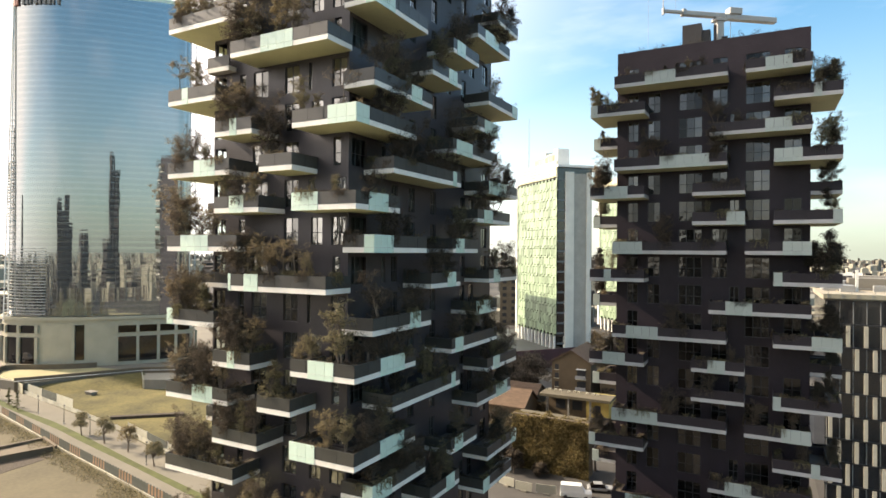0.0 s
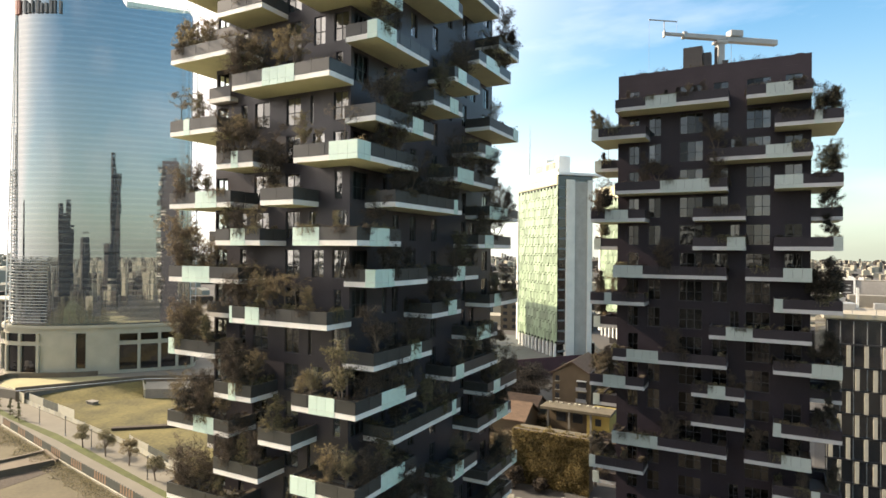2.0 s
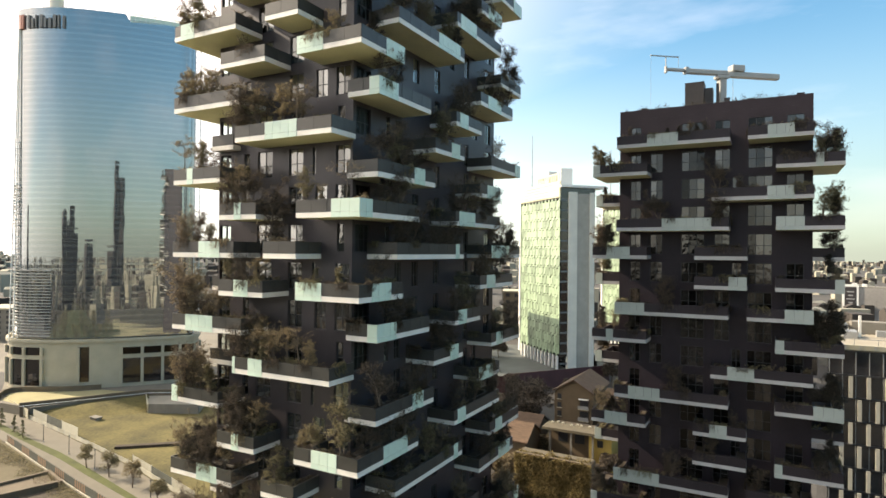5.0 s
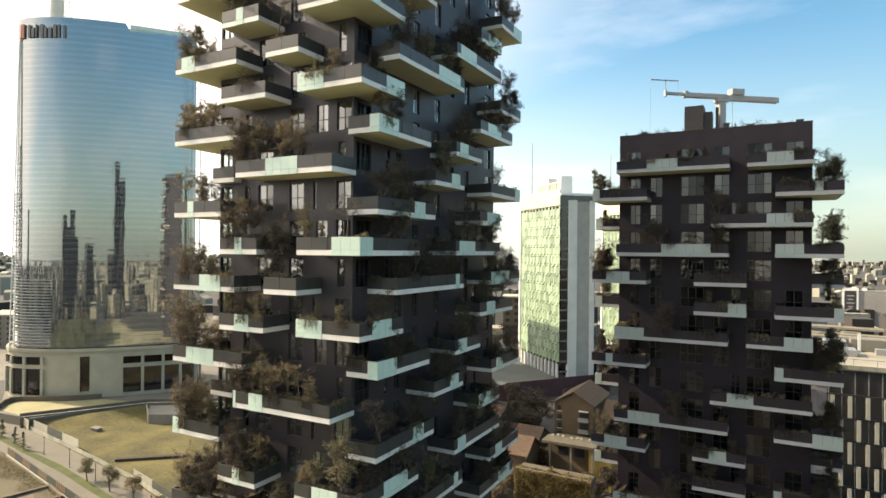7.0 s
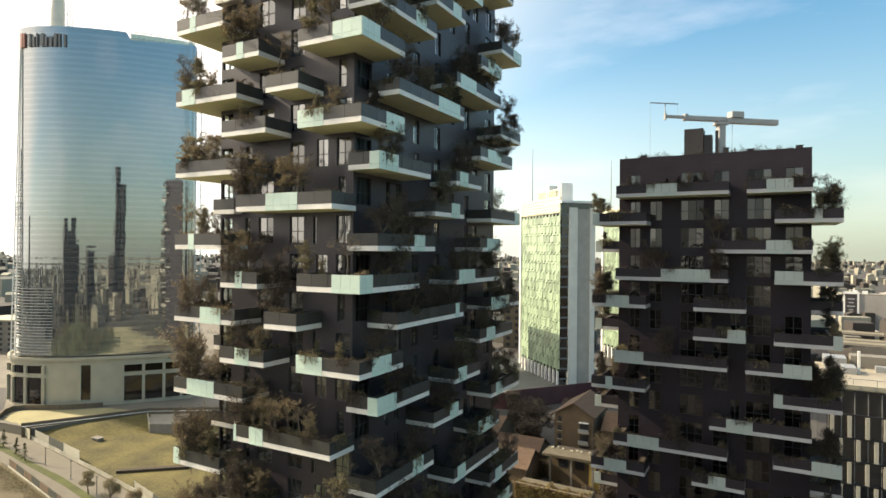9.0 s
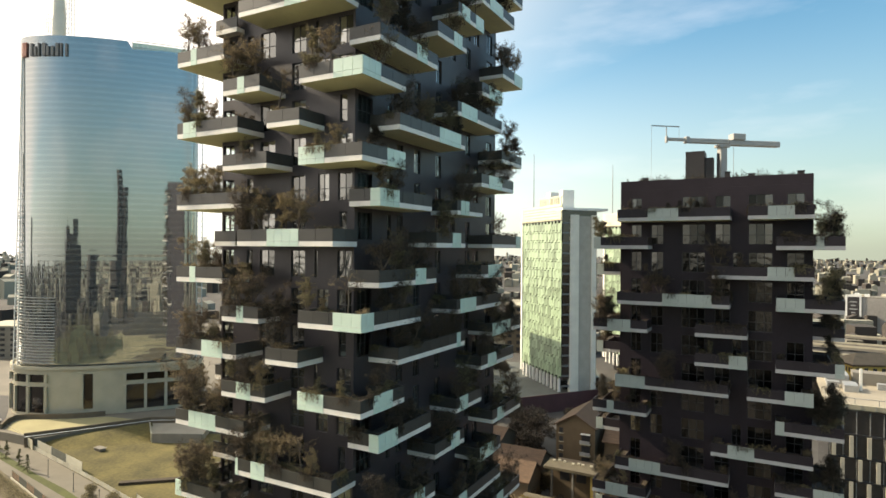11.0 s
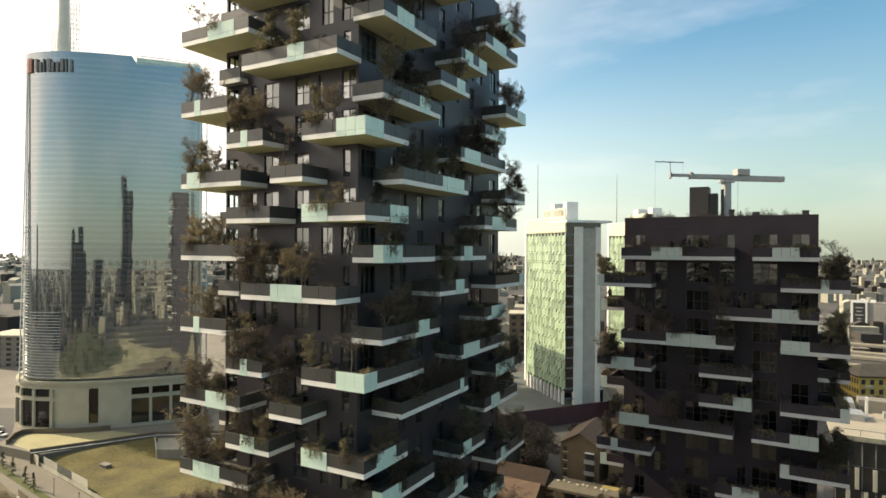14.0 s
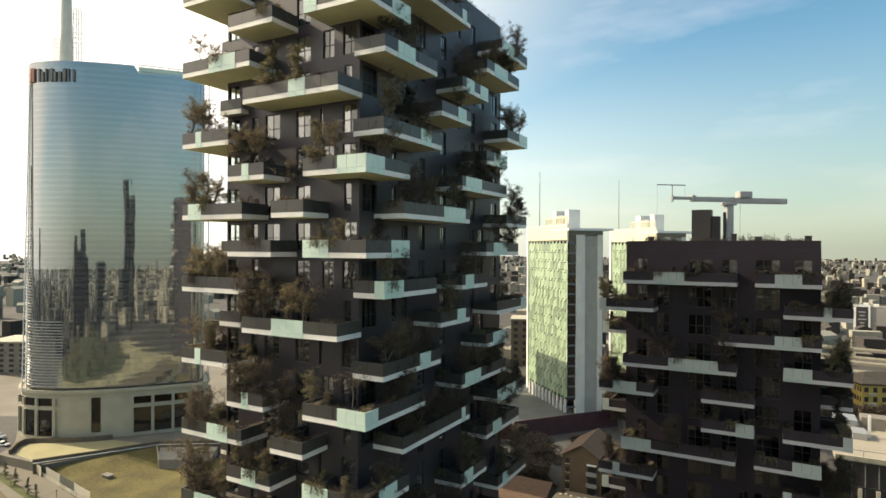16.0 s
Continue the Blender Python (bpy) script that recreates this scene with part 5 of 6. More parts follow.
def lamp_post(x, y):
    t = thing("street_lamp", "slim dark street lamp beside a path", "lamp", "street lamps beside the path", at=(x, y, GZ))
    part("foot", cone((0, 0), 0.16, 0.12, 0.04, 0.5, 8), M["grey"], t)
    part("pole", cone((0, 0), 0.09, 0.06, 0.5, 4.3, 8), M["frame"], t)
    part("head", cone((0, 0), 0.24, 0.14, 4.3, 4.5, 10), M["frame"], t)


for x, y in ((-159.0, 84.3), (-144.5, 82.3), (-129.6, 79.4), (-103.5, 74.3)):
    lamp_post(x, y)


# ---- planting ----
def leaf_material(name, a, b):
    """Leaves: matt, each a little different, and letting some light through."""
    m = material(name, a, rough=0.7, vary=0.3, scale=1.5, fine=9, colour2=b, island=0.9, spec=0.25)
    nt = m.node_tree
    bs, out = nt.nodes["Principled BSDF"], nt.nodes["Material Output"]
    tr = nt.nodes.new("ShaderNodeBsdfTranslucent")
    mix = nt.nodes.new("ShaderNodeMixShader")
    mix.inputs[0].default_value = 0.4
    nt.links.new(bs.inputs["Base Color"].links[0].from_socket, tr.inputs["Color"])
    wire(nt, bs, 0, mix, 1)
    wire(nt, tr, 0, mix, 2)
    wire(nt, mix, 0, out, "Surface")
    return m


LEAVES = {
    "rust": leaf_material("rust_leaves", (0.125, 0.098, 0.062), (0.32, 0.25, 0.15)),
    "olive": leaf_material("olive_leaves", (0.115, 0.103, 0.062), (0.3, 0.258, 0.145)),
    "gold": leaf_material("golden_leaves", (0.145, 0.118, 0.07), (0.36, 0.285, 0.16)),
    # Near-black copy: the shade on dense evergreens is in the leaf colour.
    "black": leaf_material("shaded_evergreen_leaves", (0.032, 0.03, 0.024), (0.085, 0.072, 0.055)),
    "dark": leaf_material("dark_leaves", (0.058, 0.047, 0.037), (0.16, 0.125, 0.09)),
}


class Sketch:
    """Vertices and faces gathered for one mesh."""

    def __init__(self):
        self.v, self.f = [], []

    def tube(self, p, q, r0, r1, n=5):
        d = (q - p)
        if d.length < 1e-4:
            return
        d.normalize()
        u = d.orthogonal().normalized()
        w = d.cross(u)
        base = len(self.v)
        for c, r in ((p, r0), (q, r1)):
            for i in range(n):
                a = 2 * math.pi * i / n
                self.v.append(c + (u * math.cos(a) + w * math.sin(a)) * r)
        for i in range(n):
            j = (i + 1) % n
            self.f.append((base + i, base + j, base + n + j, base + n + i))

    def leaf(self, c, size, rng):
        d = Vector((rng.gauss(0, 1), rng.gauss(0, 1), rng.gauss(0, 0.7)))
        if d.length < 1e-3:
            d = Vector((1, 0, 0))
        d.normalize()
        e = d.orthogonal().normalized()
        e.rotate(Matrix.Rotation(rng.uniform(0, 6.3), 3, d))
        ln, wd = size * rng.uniform(0.9, 1.6), size * rng.uniform(0.3, 0.5)
        base = len(self.v)
        self.v += [c - d * ln * 0.5 + e * wd * 0.6, c + d * ln * 0.6, c - d * ln * 0.35 - e * wd * 0.7]
        self.f.append((base, base + 1, base + 2))

    def mesh(self, name, mat):
        me = bpy.data.meshes.new(name)
        me.from_pydata([tuple(x) for x in self.v], [], self.f)
        me.materials.append(mat)
        return me


def grow_tree(seed, height, spread, leaves, size, form, fuzz=0.024):
    """Trunk and crown meshes of a small tree. form: round, upright, cone or bush."""
    rng = random.Random(seed)
    wood, crown = Sketch(), Sketch()
    tips = []
    stems = 1 if form in ("round", "cone") else rng.randint(2, 4)
    clear = {"round": 0.45, "cone": 0.08, "upright": 0.2, "bush": 0.04}[form]
    for s in range(stems):
        p = Vector((rng.uniform(-0.12, 0.12), rng.uniform(-0.12, 0.12), -0.15)) * (1 if stems > 1 else 0.2)
        p.z = -0.15
        lean = Vector((rng.gauss(0, 0.10), rng.gauss(0, 0.10), 1)) if form != "bush" else Vector((rng.gauss(0, 0.22), rng.gauss(0, 0.22), 1))
        n = 6
        top = height * rng.uniform(0.82, 1.0)
        pts = [p.copy()]
        for i in range(n):
            p = p + Vector((lean.x + rng.gauss(0, 0.09), lean.y + rng.gauss(0, 0.09), 1)) * (top / n)
            pts.append(p.copy())
        for i in range(n):
            wood.tube(pts[i], pts[i + 1], 0.05 * height / 3 * (1 - i / n) + 0.012, 0.05 * height / 3 * (1 - (i + 1) / n) + 0.01)
        for b in range({"round": 13, "cone": 26, "upright": 14, "bush": 12}[form]):
            h = rng.uniform(clear, 0.97)
            i = min(n - 1, int(h * n))
            root = pts[i].lerp(pts[i + 1], h * n - i)
            a = rng.uniform(0, 2 * math.pi)
            if form == "cone":
                reach, rise = spread * (1.02 - h) + 0.08, 0.25
            elif form == "round":
                u = (h - clear) / (1 - clear)
                reach, rise = spread * (0.45 + 0.75 * math.sin(math.pi * min(1, u * 0.9 + 0.1))), 0.55
            elif form == "upright":
                reach, rise = spread * rng.uniform(0.4, 0.9), 1.4
            else:
                reach, rise = spread * rng.uniform(0.35, 0.85), 1.0
            d = Vector((math.cos(a), math.sin(a), rise * rng.uniform(0.5, 1.3)))
            d = d * (reach / math.hypot(d.x, d.y))
            mid = root + d * 0.55 + Vector((0, 0, 0.04))
            end = root + d
            wood.tube(root, mid, 0.018, 0.012, 3)
            wood.tube(mid, end, 0.012, 0.006, 3)
            for c in range(4):
                t = rng.uniform(0.35, 1.0)
                q = root.lerp(end, t)
                e = q + Vector((rng.gauss(0, 1), rng.gauss(0, 1), rng.gauss(0.35, 0.6))) * (0.16 * spread + 0.08)
                wood.tube(q, e, 0.007, 0.004, 3)
                tips.append((q, e))
    for i in range(leaves):
        q, e = rng.choice(tips)
        c = q.lerp(e, rng.uniform(0.1, 1.15)) + Vector((rng.gauss(0, 1), rng.gauss(0, 1), rng.gauss(0, 1))) * (fuzz * height)
        crown.leaf(c, size * rng.uniform(0.7, 1.3), rng)
    return wood, crown


def grow_shrub(seed, height, width, leaves, size, stems=14):
    """Low planting: many arching stems set with leaves."""
    rng = random.Random(seed)
    sk = Sketch()
    for s in range(stems):
        x0 = rng.uniform(-width / 2, width / 2)
        p = Vector((x0, rng.uniform(-0.3, 0.3), -0.05))
        d = Vector((rng.gauss(0, 0.3), rng.gauss(0, 0.3), 1))
        h = height * rng.uniform(0.35, 1.0)
        q = p + d * h * 0.6
        r = q + Vector((d.x * 1.6, d.y * 1.6, 0.5)) * h * 0.45
        sk.tube(p, q, 0.01, 0.007, 3)
        sk.tube(q, r, 0.007, 0.003, 3)
        for i in range(leaves // stems):
            t = rng.uniform(0.05, 1)
            c = p.lerp(q, t * 2) if t < 0.5 else q.lerp(r, t * 2 - 1)
            sk.leaf(c + Vector((rng.gauss(0, 0.09), rng.gauss(0, 0.09), rng.gauss(0, 0.06))), size * rng.uniform(0.6, 1.3), rng)
    return sk


TREES = {}


def tree_kind(kind, seed, height, spread, leaves, size, form, leaf, fuzz=0.024):
    wood, crown = grow_tree(seed, height, spread, leaves, size, form, fuzz)
    TREES.setdefault(kind, []).append((wood.mesh("trunk", M["bark"]), crown.mesh("crown", LEAVES[leaf]), height))


for i in range(4):
    tree_kind("rusty", 11 + i, 3.0, 1.3, 3600, 0.09, "upright", "rust")
    tree_kind("bushy", 21 + i, 2.6, 1.35, 4200, 0.082, "bush", "dark", 0.04)
    tree_kind("golden", 31 + i, 2.8, 1.1, 3600, 0.09, "bush", "gold")
    tree_kind("olive", 41 + i, 2.8, 1.1, 3500, 0.09, "upright", "olive")
for i in range(3):
    tree_kind("round", 51 + i, 2.8, 0.95, 1900, 0.075, "round", "rust")
    tree_kind("cone", 61 + i, 3.4, 0.66, 3300, 0.095, "cone", "olive")
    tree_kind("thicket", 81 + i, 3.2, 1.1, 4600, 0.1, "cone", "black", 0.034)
    tree_kind("bare", 71 + i, 3.0, 0.9, 520, 0.075, "round", "rust")
SHRUBS = {}
for nm, leaf in (("rusty", "rust"), ("dark", "dark"), ("olive", "olive"), ("golden", "gold")):
    SHRUBS[nm] = [grow_shrub(90 + i, 0.8, 1.8, 560, 0.105, 22).mesh("shrub", LEAVES[leaf]) for i in range(2)]


def grow_trail(seed, drop, width, leaf):
    """Stems that spill forward over a parapet and hang down."""
    rng = random.Random(seed)
    sk = Sketch()
    for n in range(26):
        p = Vector((rng.uniform(-width / 2, width / 2), 0.25, 0.0))
        q = p + Vector((rng.gauss(0, 0.15), -0.5, rng.uniform(0.2, 0.5)))
        r = q + Vector((rng.gauss(0, 0.2), rng.uniform(-0.2, -0.05), -drop * rng.uniform(0.4, 1.0)))
        sk.tube(p, q, 0.008, 0.006, 3)
        sk.tube(q, r, 0.006, 0.003, 3)
        for i in range(24):
            t = rng.random()
            c = p.lerp(q, t * 2) if t < 0.5 else q.lerp(r, t * 2 - 1)
            sk.leaf(c + Vector((rng.gauss(0, 0.06), rng.gauss(0, 0.05), rng.gauss(0, 0.05))), 0.11, rng)
    return sk.mesh("shrub", LEAVES[leaf])


TRAILS = {nm: [grow_trail(120 + i, 1.0, 1.5, leaf) for i in range(2)] for nm, leaf in (("rusty", "rust"), ("dark", "dark"), ("olive", "olive"))}
WORDS = {"rusty": "rust-brown leafy balcony tree in a planter", "bushy": "dense dark brown bush in a balcony planter",
         "golden": "golden-brown bush in a balcony planter", "olive": "olive-green leafy balcony tree in a planter",
         "round": "small round-headed tree in a balcony planter", "cone": "slim conical evergreen in a balcony planter",
         "thicket": "dense dark evergreen bush in a balcony planter", "bare": "nearly bare small tree in a balcony planter"}
prng = random.Random(5)


def plant_tree(kind, x, y, z, height, label="", width=None):
    wood, crown, h0 = prng.choice(TREES[kind])
    t = thing("tree", label or WORDS[kind], "tree", "balcony trees" if not label else "")
    s = height / h0
    w = width or s * prng.uniform(0.9, 1.1)
    t.matrix_basis = pose(x, y, z, 0, 0, prng.uniform(0, 360)) @ Matrix.Diagonal((w, w, s, 1))
    for nm, me in (("trunk", wood), ("crown", crown)):
        o = new(nm, me)
        o.parent = t
    return t


def plant_trail(kind, x, y, z, turn):
    o = new("shrub", prng.choice(TRAILS[kind]))
    o.matrix_basis = pose(x, y, z, 0, 0, turn) @ Matrix.Diagonal((prng.uniform(0.7, 1.3), 1, prng.uniform(0.6, 1.4), 1))
    return tagged(o, {"rusty": "rust-brown trailing shrub spilling over a parapet", "dark": "dark trailing shrub spilling over a parapet",
                      "olive": "olive-green trailing shrub spilling over a parapet"}[kind], "shrub", "balcony shrubs")


def plant_shrub(kind, x, y, z, s, turn):
    o = new("shrub", prng.choice(SHRUBS[kind]))
    o.matrix_basis = pose(x, y, z, 0, 0, turn + prng.uniform(-12, 12)) @ Matrix.Diagonal((s * prng.uniform(0.85, 1.15), s, s * prng.uniform(0.7, 1.3), 1))
    return tagged(o, {"rusty": "rust-brown low shrubs in a balcony planter", "dark": "dark low shrubs in a balcony planter",
                      "olive": "olive-green low shrubs in a balcony planter", "golden": "golden-brown low shrubs in a balcony planter"}[kind], "shrub", "balcony shrubs")


FAR_SHRUBS = {}
FAR_FORMS = [grow_shrub(96 + i, 0.8, 1.8, 330, 0.138, 12).mesh("shrub", LEAVES["dark"]) for i in range(3)]


def join_shrub(kind, x, y, z, s, turn):
    me = prng.choice(FAR_FORMS)
    vs, fs = FAR_SHRUBS.setdefault(kind, ([], []))
    m = pose(x, y, z, 0, 0, turn + prng.uniform(-12, 12)) @ Matrix.Diagonal((s, s, s * prng.uniform(0.7, 1.3), 1))
    base = len(vs)
    vs += [tuple(m @ v.co) for v in me.vertices]
    fs += [tuple(base + i for i in p.vertices) for p in me.polygons]


def join_bush(x, y, z, s):
    """A dark bush added to the planting of the shaded sides."""
    wood, crown, h0 = prng.choice(TREES["bushy"])
    vs, fs = FAR_SHRUBS.setdefault("dark", ([], []))
    m = pose(x, y, z, 0, 0, prng.uniform(0, 360)) @ Matrix.Diagonal((s, s, s, 1))
    base = len(vs)
    vs += [tuple(m @ v.co) for v in crown.vertices]
    fs += [tuple(base + i for i in p.vertices) for p in crown.polygons]


def soil_of(k):
    return level(k) + RAIL - 0.2


# trees of the nearer tower's front
FY = AF + 0.56
for k, x, kind, h in (
        (-5, -49.5, "olive", 2.5), (-3, -49.0, "round", 2.6), (-3, -47.0, "golden", 1.3), (-2, -39.4, "cone", 4.2), (-2, -41.0, "golden", 1.6), (-2, -36.4, "cone", 3.6),
        (-1, -50.2, "rusty", 2.9), (-1, -48.4, "rusty", 2.6), (0, -43.8, "rusty", 3.0), (0, -42.2, "bushy", 2.8), (0, -40.7, "rusty", 2.8),
        (0, -34.3, "cone", 3.7), (0, -32.0, "rusty", 2.6), (1, -38.4, "bare", 3.6), (1, -50.5, "golden", 1.7), (1, -48.0, "cone", 3.4),
        (2, -42.5, "olive", 1.3), (2, -31.6, "golden", 1.7), (2, -33.6, "olive", 1.2), (3, -50.0, "golden", 3.1), (3, -48.2, "golden", 2.9), (3, -46.3, "golden", 2.4)):
    plant_tree(kind, x, FY, soil_of(k), h * 1.08, "", h / 2.75 * 1.08)
for k, x, kind, h in (
        (4, -43.0, "bushy", 2.7), (4, -41.6, "bushy", 3.3), (4, -40.3, "rusty", 3.0), (4, -37.2, "golden", 2.9), (4, -35.6, "rusty", 2.7),
        (5, -50.1, "round", 2.9), (5, -47.7, "olive", 2.4), (6, -44.0, "bushy", 2.5), (6, -42.6, "rusty", 2.8), (6, -41.2, "bushy", 2.7),
        (6, -34.6, "olive", 2.4), (6, -32.9, "golden", 1.2), (6, -30.2, "bare", 3.3), (7, -50.0, "rusty", 2.1), (7, -48.6, "bushy", 2.6), (7, -46.4, "olive", 1.7),
        (7, -38.6, "bushy", 4.2), (8, -43.6, "olive", 2.0), (8, -42.0, "bushy", 2.2), (8, -40.0, "golden", 1.9), (8, -33.4, "cone", 1.6), (8, -30.9, "cone", 1.8),
        (9, -50.1, "rusty", 3.9), (9, -48.6, "rusty", 3.0), (9, -46.6, "bushy", 2.0), (10, -42.2, "bushy", 3.4), (10, -40.7, "rusty", 2.6), (10, -39.6, "cone", 3.1), (10, -36.7, "round", 3.2), (10, -34.0, "golden", 1.9)):
    plant_tree(kind, x, FY, soil_of(k), h * 1.08, "", h / 2.75 * 1.08)
for k, x, kind, h in (
        (11, -49.6, "bushy", 2.9), (11, -47.9, "rusty", 3.0), (11, -46.0, "cone", 3.0), (12, -43.6, "bushy", 2.9), (12, -41.9, "bushy", 3.0), (12, -40.4, "rusty", 2.6),
        (12, -34.8, "golden", 1.8), (12, -33.4, "olive", 2.0), (12, -30.4, "olive", 4.0), (13, -49.9, "rusty", 2.8), (13, -47.6, "bushy", 3.2), (13, -38.1, "cone", 3.6),
        (14, -42.7, "bushy", 3.0), (14, -41.0, "cone", 2.9), (14, -31.6, "golden", 2.7), (14, -29.8, "olive", 2.4), (15, -49.4, "bushy", 2.9), (15, -47.0, "rusty", 2.7), (15, -44.4, "olive", 2.0),
        (16, -40.6, "golden", 3.2), (16, -37.0, "golden", 2.4), (16, -33.0, "rusty", 2.6), (17, -49.0, "bushy", 2.6), (17, -46.5, "rusty", 2.6)):
    plant_tree(kind, x, FY, soil_of(k), h * 1.08, "", h / 2.75 * 1.08)

for k, x, kind, h in (
        (9, -49.3, "bushy", 3.2), (9, -45.4, "rusty", 2.4), (10, -43.2, "bushy", 2.6), (10, -38.2, "rusty", 2.8), (10, -35.2, "bare", 3.2), (11, -50.4, "rusty", 2.6), (11, -48.8, "bushy", 3.4), (12, -42.8, "bushy", 3.4),
        (12, -41.2, "thicket", 3.2), (13, -48.8, "thicket", 3.4), (13, -46.4, "bushy", 2.8), (13, -44.0, "rusty", 2.6), (14, -43.6, "bushy", 3.0), (14, -39.8, "bushy", 2.6), (15, -48.2, "bushy", 3.4), (15, -45.8, "bushy", 3.0), (16, -39.0, "bushy", 2.6)):
    plant_tree(kind, x, FY, soil_of(k), h * 1.08, "", h / 2.75 * 1.0)

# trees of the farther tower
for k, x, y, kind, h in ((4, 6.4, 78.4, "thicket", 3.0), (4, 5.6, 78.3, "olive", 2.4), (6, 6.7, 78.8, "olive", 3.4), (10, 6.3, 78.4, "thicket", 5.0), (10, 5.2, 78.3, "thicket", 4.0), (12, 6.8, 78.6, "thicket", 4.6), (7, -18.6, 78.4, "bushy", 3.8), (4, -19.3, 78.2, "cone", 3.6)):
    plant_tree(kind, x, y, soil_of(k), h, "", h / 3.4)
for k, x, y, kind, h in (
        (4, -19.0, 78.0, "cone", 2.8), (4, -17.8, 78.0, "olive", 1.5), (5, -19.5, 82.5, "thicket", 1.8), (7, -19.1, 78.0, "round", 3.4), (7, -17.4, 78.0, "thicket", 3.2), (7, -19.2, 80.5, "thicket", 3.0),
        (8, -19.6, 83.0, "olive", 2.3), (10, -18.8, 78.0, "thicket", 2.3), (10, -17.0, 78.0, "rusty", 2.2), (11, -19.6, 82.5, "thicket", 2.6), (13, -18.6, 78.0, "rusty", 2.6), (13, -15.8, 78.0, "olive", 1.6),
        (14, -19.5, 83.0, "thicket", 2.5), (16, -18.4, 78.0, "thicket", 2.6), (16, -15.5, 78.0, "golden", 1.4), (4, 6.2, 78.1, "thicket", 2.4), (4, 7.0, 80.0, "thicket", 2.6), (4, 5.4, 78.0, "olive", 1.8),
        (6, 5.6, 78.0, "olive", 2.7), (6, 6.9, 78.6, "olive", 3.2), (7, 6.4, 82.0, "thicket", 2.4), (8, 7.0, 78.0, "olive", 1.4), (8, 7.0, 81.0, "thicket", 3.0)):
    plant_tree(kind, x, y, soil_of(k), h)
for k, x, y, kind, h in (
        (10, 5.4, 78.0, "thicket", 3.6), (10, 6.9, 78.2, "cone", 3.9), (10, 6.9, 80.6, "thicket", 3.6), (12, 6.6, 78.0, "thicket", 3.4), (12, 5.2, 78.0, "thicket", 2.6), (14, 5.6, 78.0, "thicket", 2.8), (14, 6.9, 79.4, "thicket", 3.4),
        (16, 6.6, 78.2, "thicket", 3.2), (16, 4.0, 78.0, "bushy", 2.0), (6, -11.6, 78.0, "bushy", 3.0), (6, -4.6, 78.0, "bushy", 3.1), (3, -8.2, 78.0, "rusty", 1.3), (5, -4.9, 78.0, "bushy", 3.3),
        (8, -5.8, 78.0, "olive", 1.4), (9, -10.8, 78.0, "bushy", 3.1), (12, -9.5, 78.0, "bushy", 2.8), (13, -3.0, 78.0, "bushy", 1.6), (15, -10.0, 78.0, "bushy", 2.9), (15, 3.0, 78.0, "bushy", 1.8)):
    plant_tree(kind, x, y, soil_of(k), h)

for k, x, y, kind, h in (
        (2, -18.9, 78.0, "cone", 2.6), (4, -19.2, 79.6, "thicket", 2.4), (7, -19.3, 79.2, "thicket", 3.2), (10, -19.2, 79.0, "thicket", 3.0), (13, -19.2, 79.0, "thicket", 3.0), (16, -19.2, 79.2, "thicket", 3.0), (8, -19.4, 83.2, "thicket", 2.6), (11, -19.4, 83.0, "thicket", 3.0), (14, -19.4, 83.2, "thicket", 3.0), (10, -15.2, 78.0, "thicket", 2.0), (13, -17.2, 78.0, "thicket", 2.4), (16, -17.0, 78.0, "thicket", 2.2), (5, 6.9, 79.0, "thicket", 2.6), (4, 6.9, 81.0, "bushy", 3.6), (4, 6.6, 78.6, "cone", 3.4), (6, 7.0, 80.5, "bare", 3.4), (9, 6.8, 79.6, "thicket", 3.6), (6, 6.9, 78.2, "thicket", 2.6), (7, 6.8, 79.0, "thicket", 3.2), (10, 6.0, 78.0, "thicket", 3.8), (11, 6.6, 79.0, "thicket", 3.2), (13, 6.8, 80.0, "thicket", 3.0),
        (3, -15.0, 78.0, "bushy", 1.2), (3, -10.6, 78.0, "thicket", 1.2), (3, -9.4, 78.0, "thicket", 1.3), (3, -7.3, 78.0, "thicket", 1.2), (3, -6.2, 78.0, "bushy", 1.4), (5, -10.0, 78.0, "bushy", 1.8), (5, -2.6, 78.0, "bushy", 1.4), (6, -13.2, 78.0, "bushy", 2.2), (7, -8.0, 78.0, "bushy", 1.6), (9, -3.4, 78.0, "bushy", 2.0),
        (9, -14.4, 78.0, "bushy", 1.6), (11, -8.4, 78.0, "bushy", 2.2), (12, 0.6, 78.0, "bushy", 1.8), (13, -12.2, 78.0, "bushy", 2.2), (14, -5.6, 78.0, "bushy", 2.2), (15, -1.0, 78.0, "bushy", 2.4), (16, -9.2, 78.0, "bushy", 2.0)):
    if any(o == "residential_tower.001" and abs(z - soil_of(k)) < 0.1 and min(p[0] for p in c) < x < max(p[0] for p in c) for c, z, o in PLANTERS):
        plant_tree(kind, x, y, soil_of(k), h)


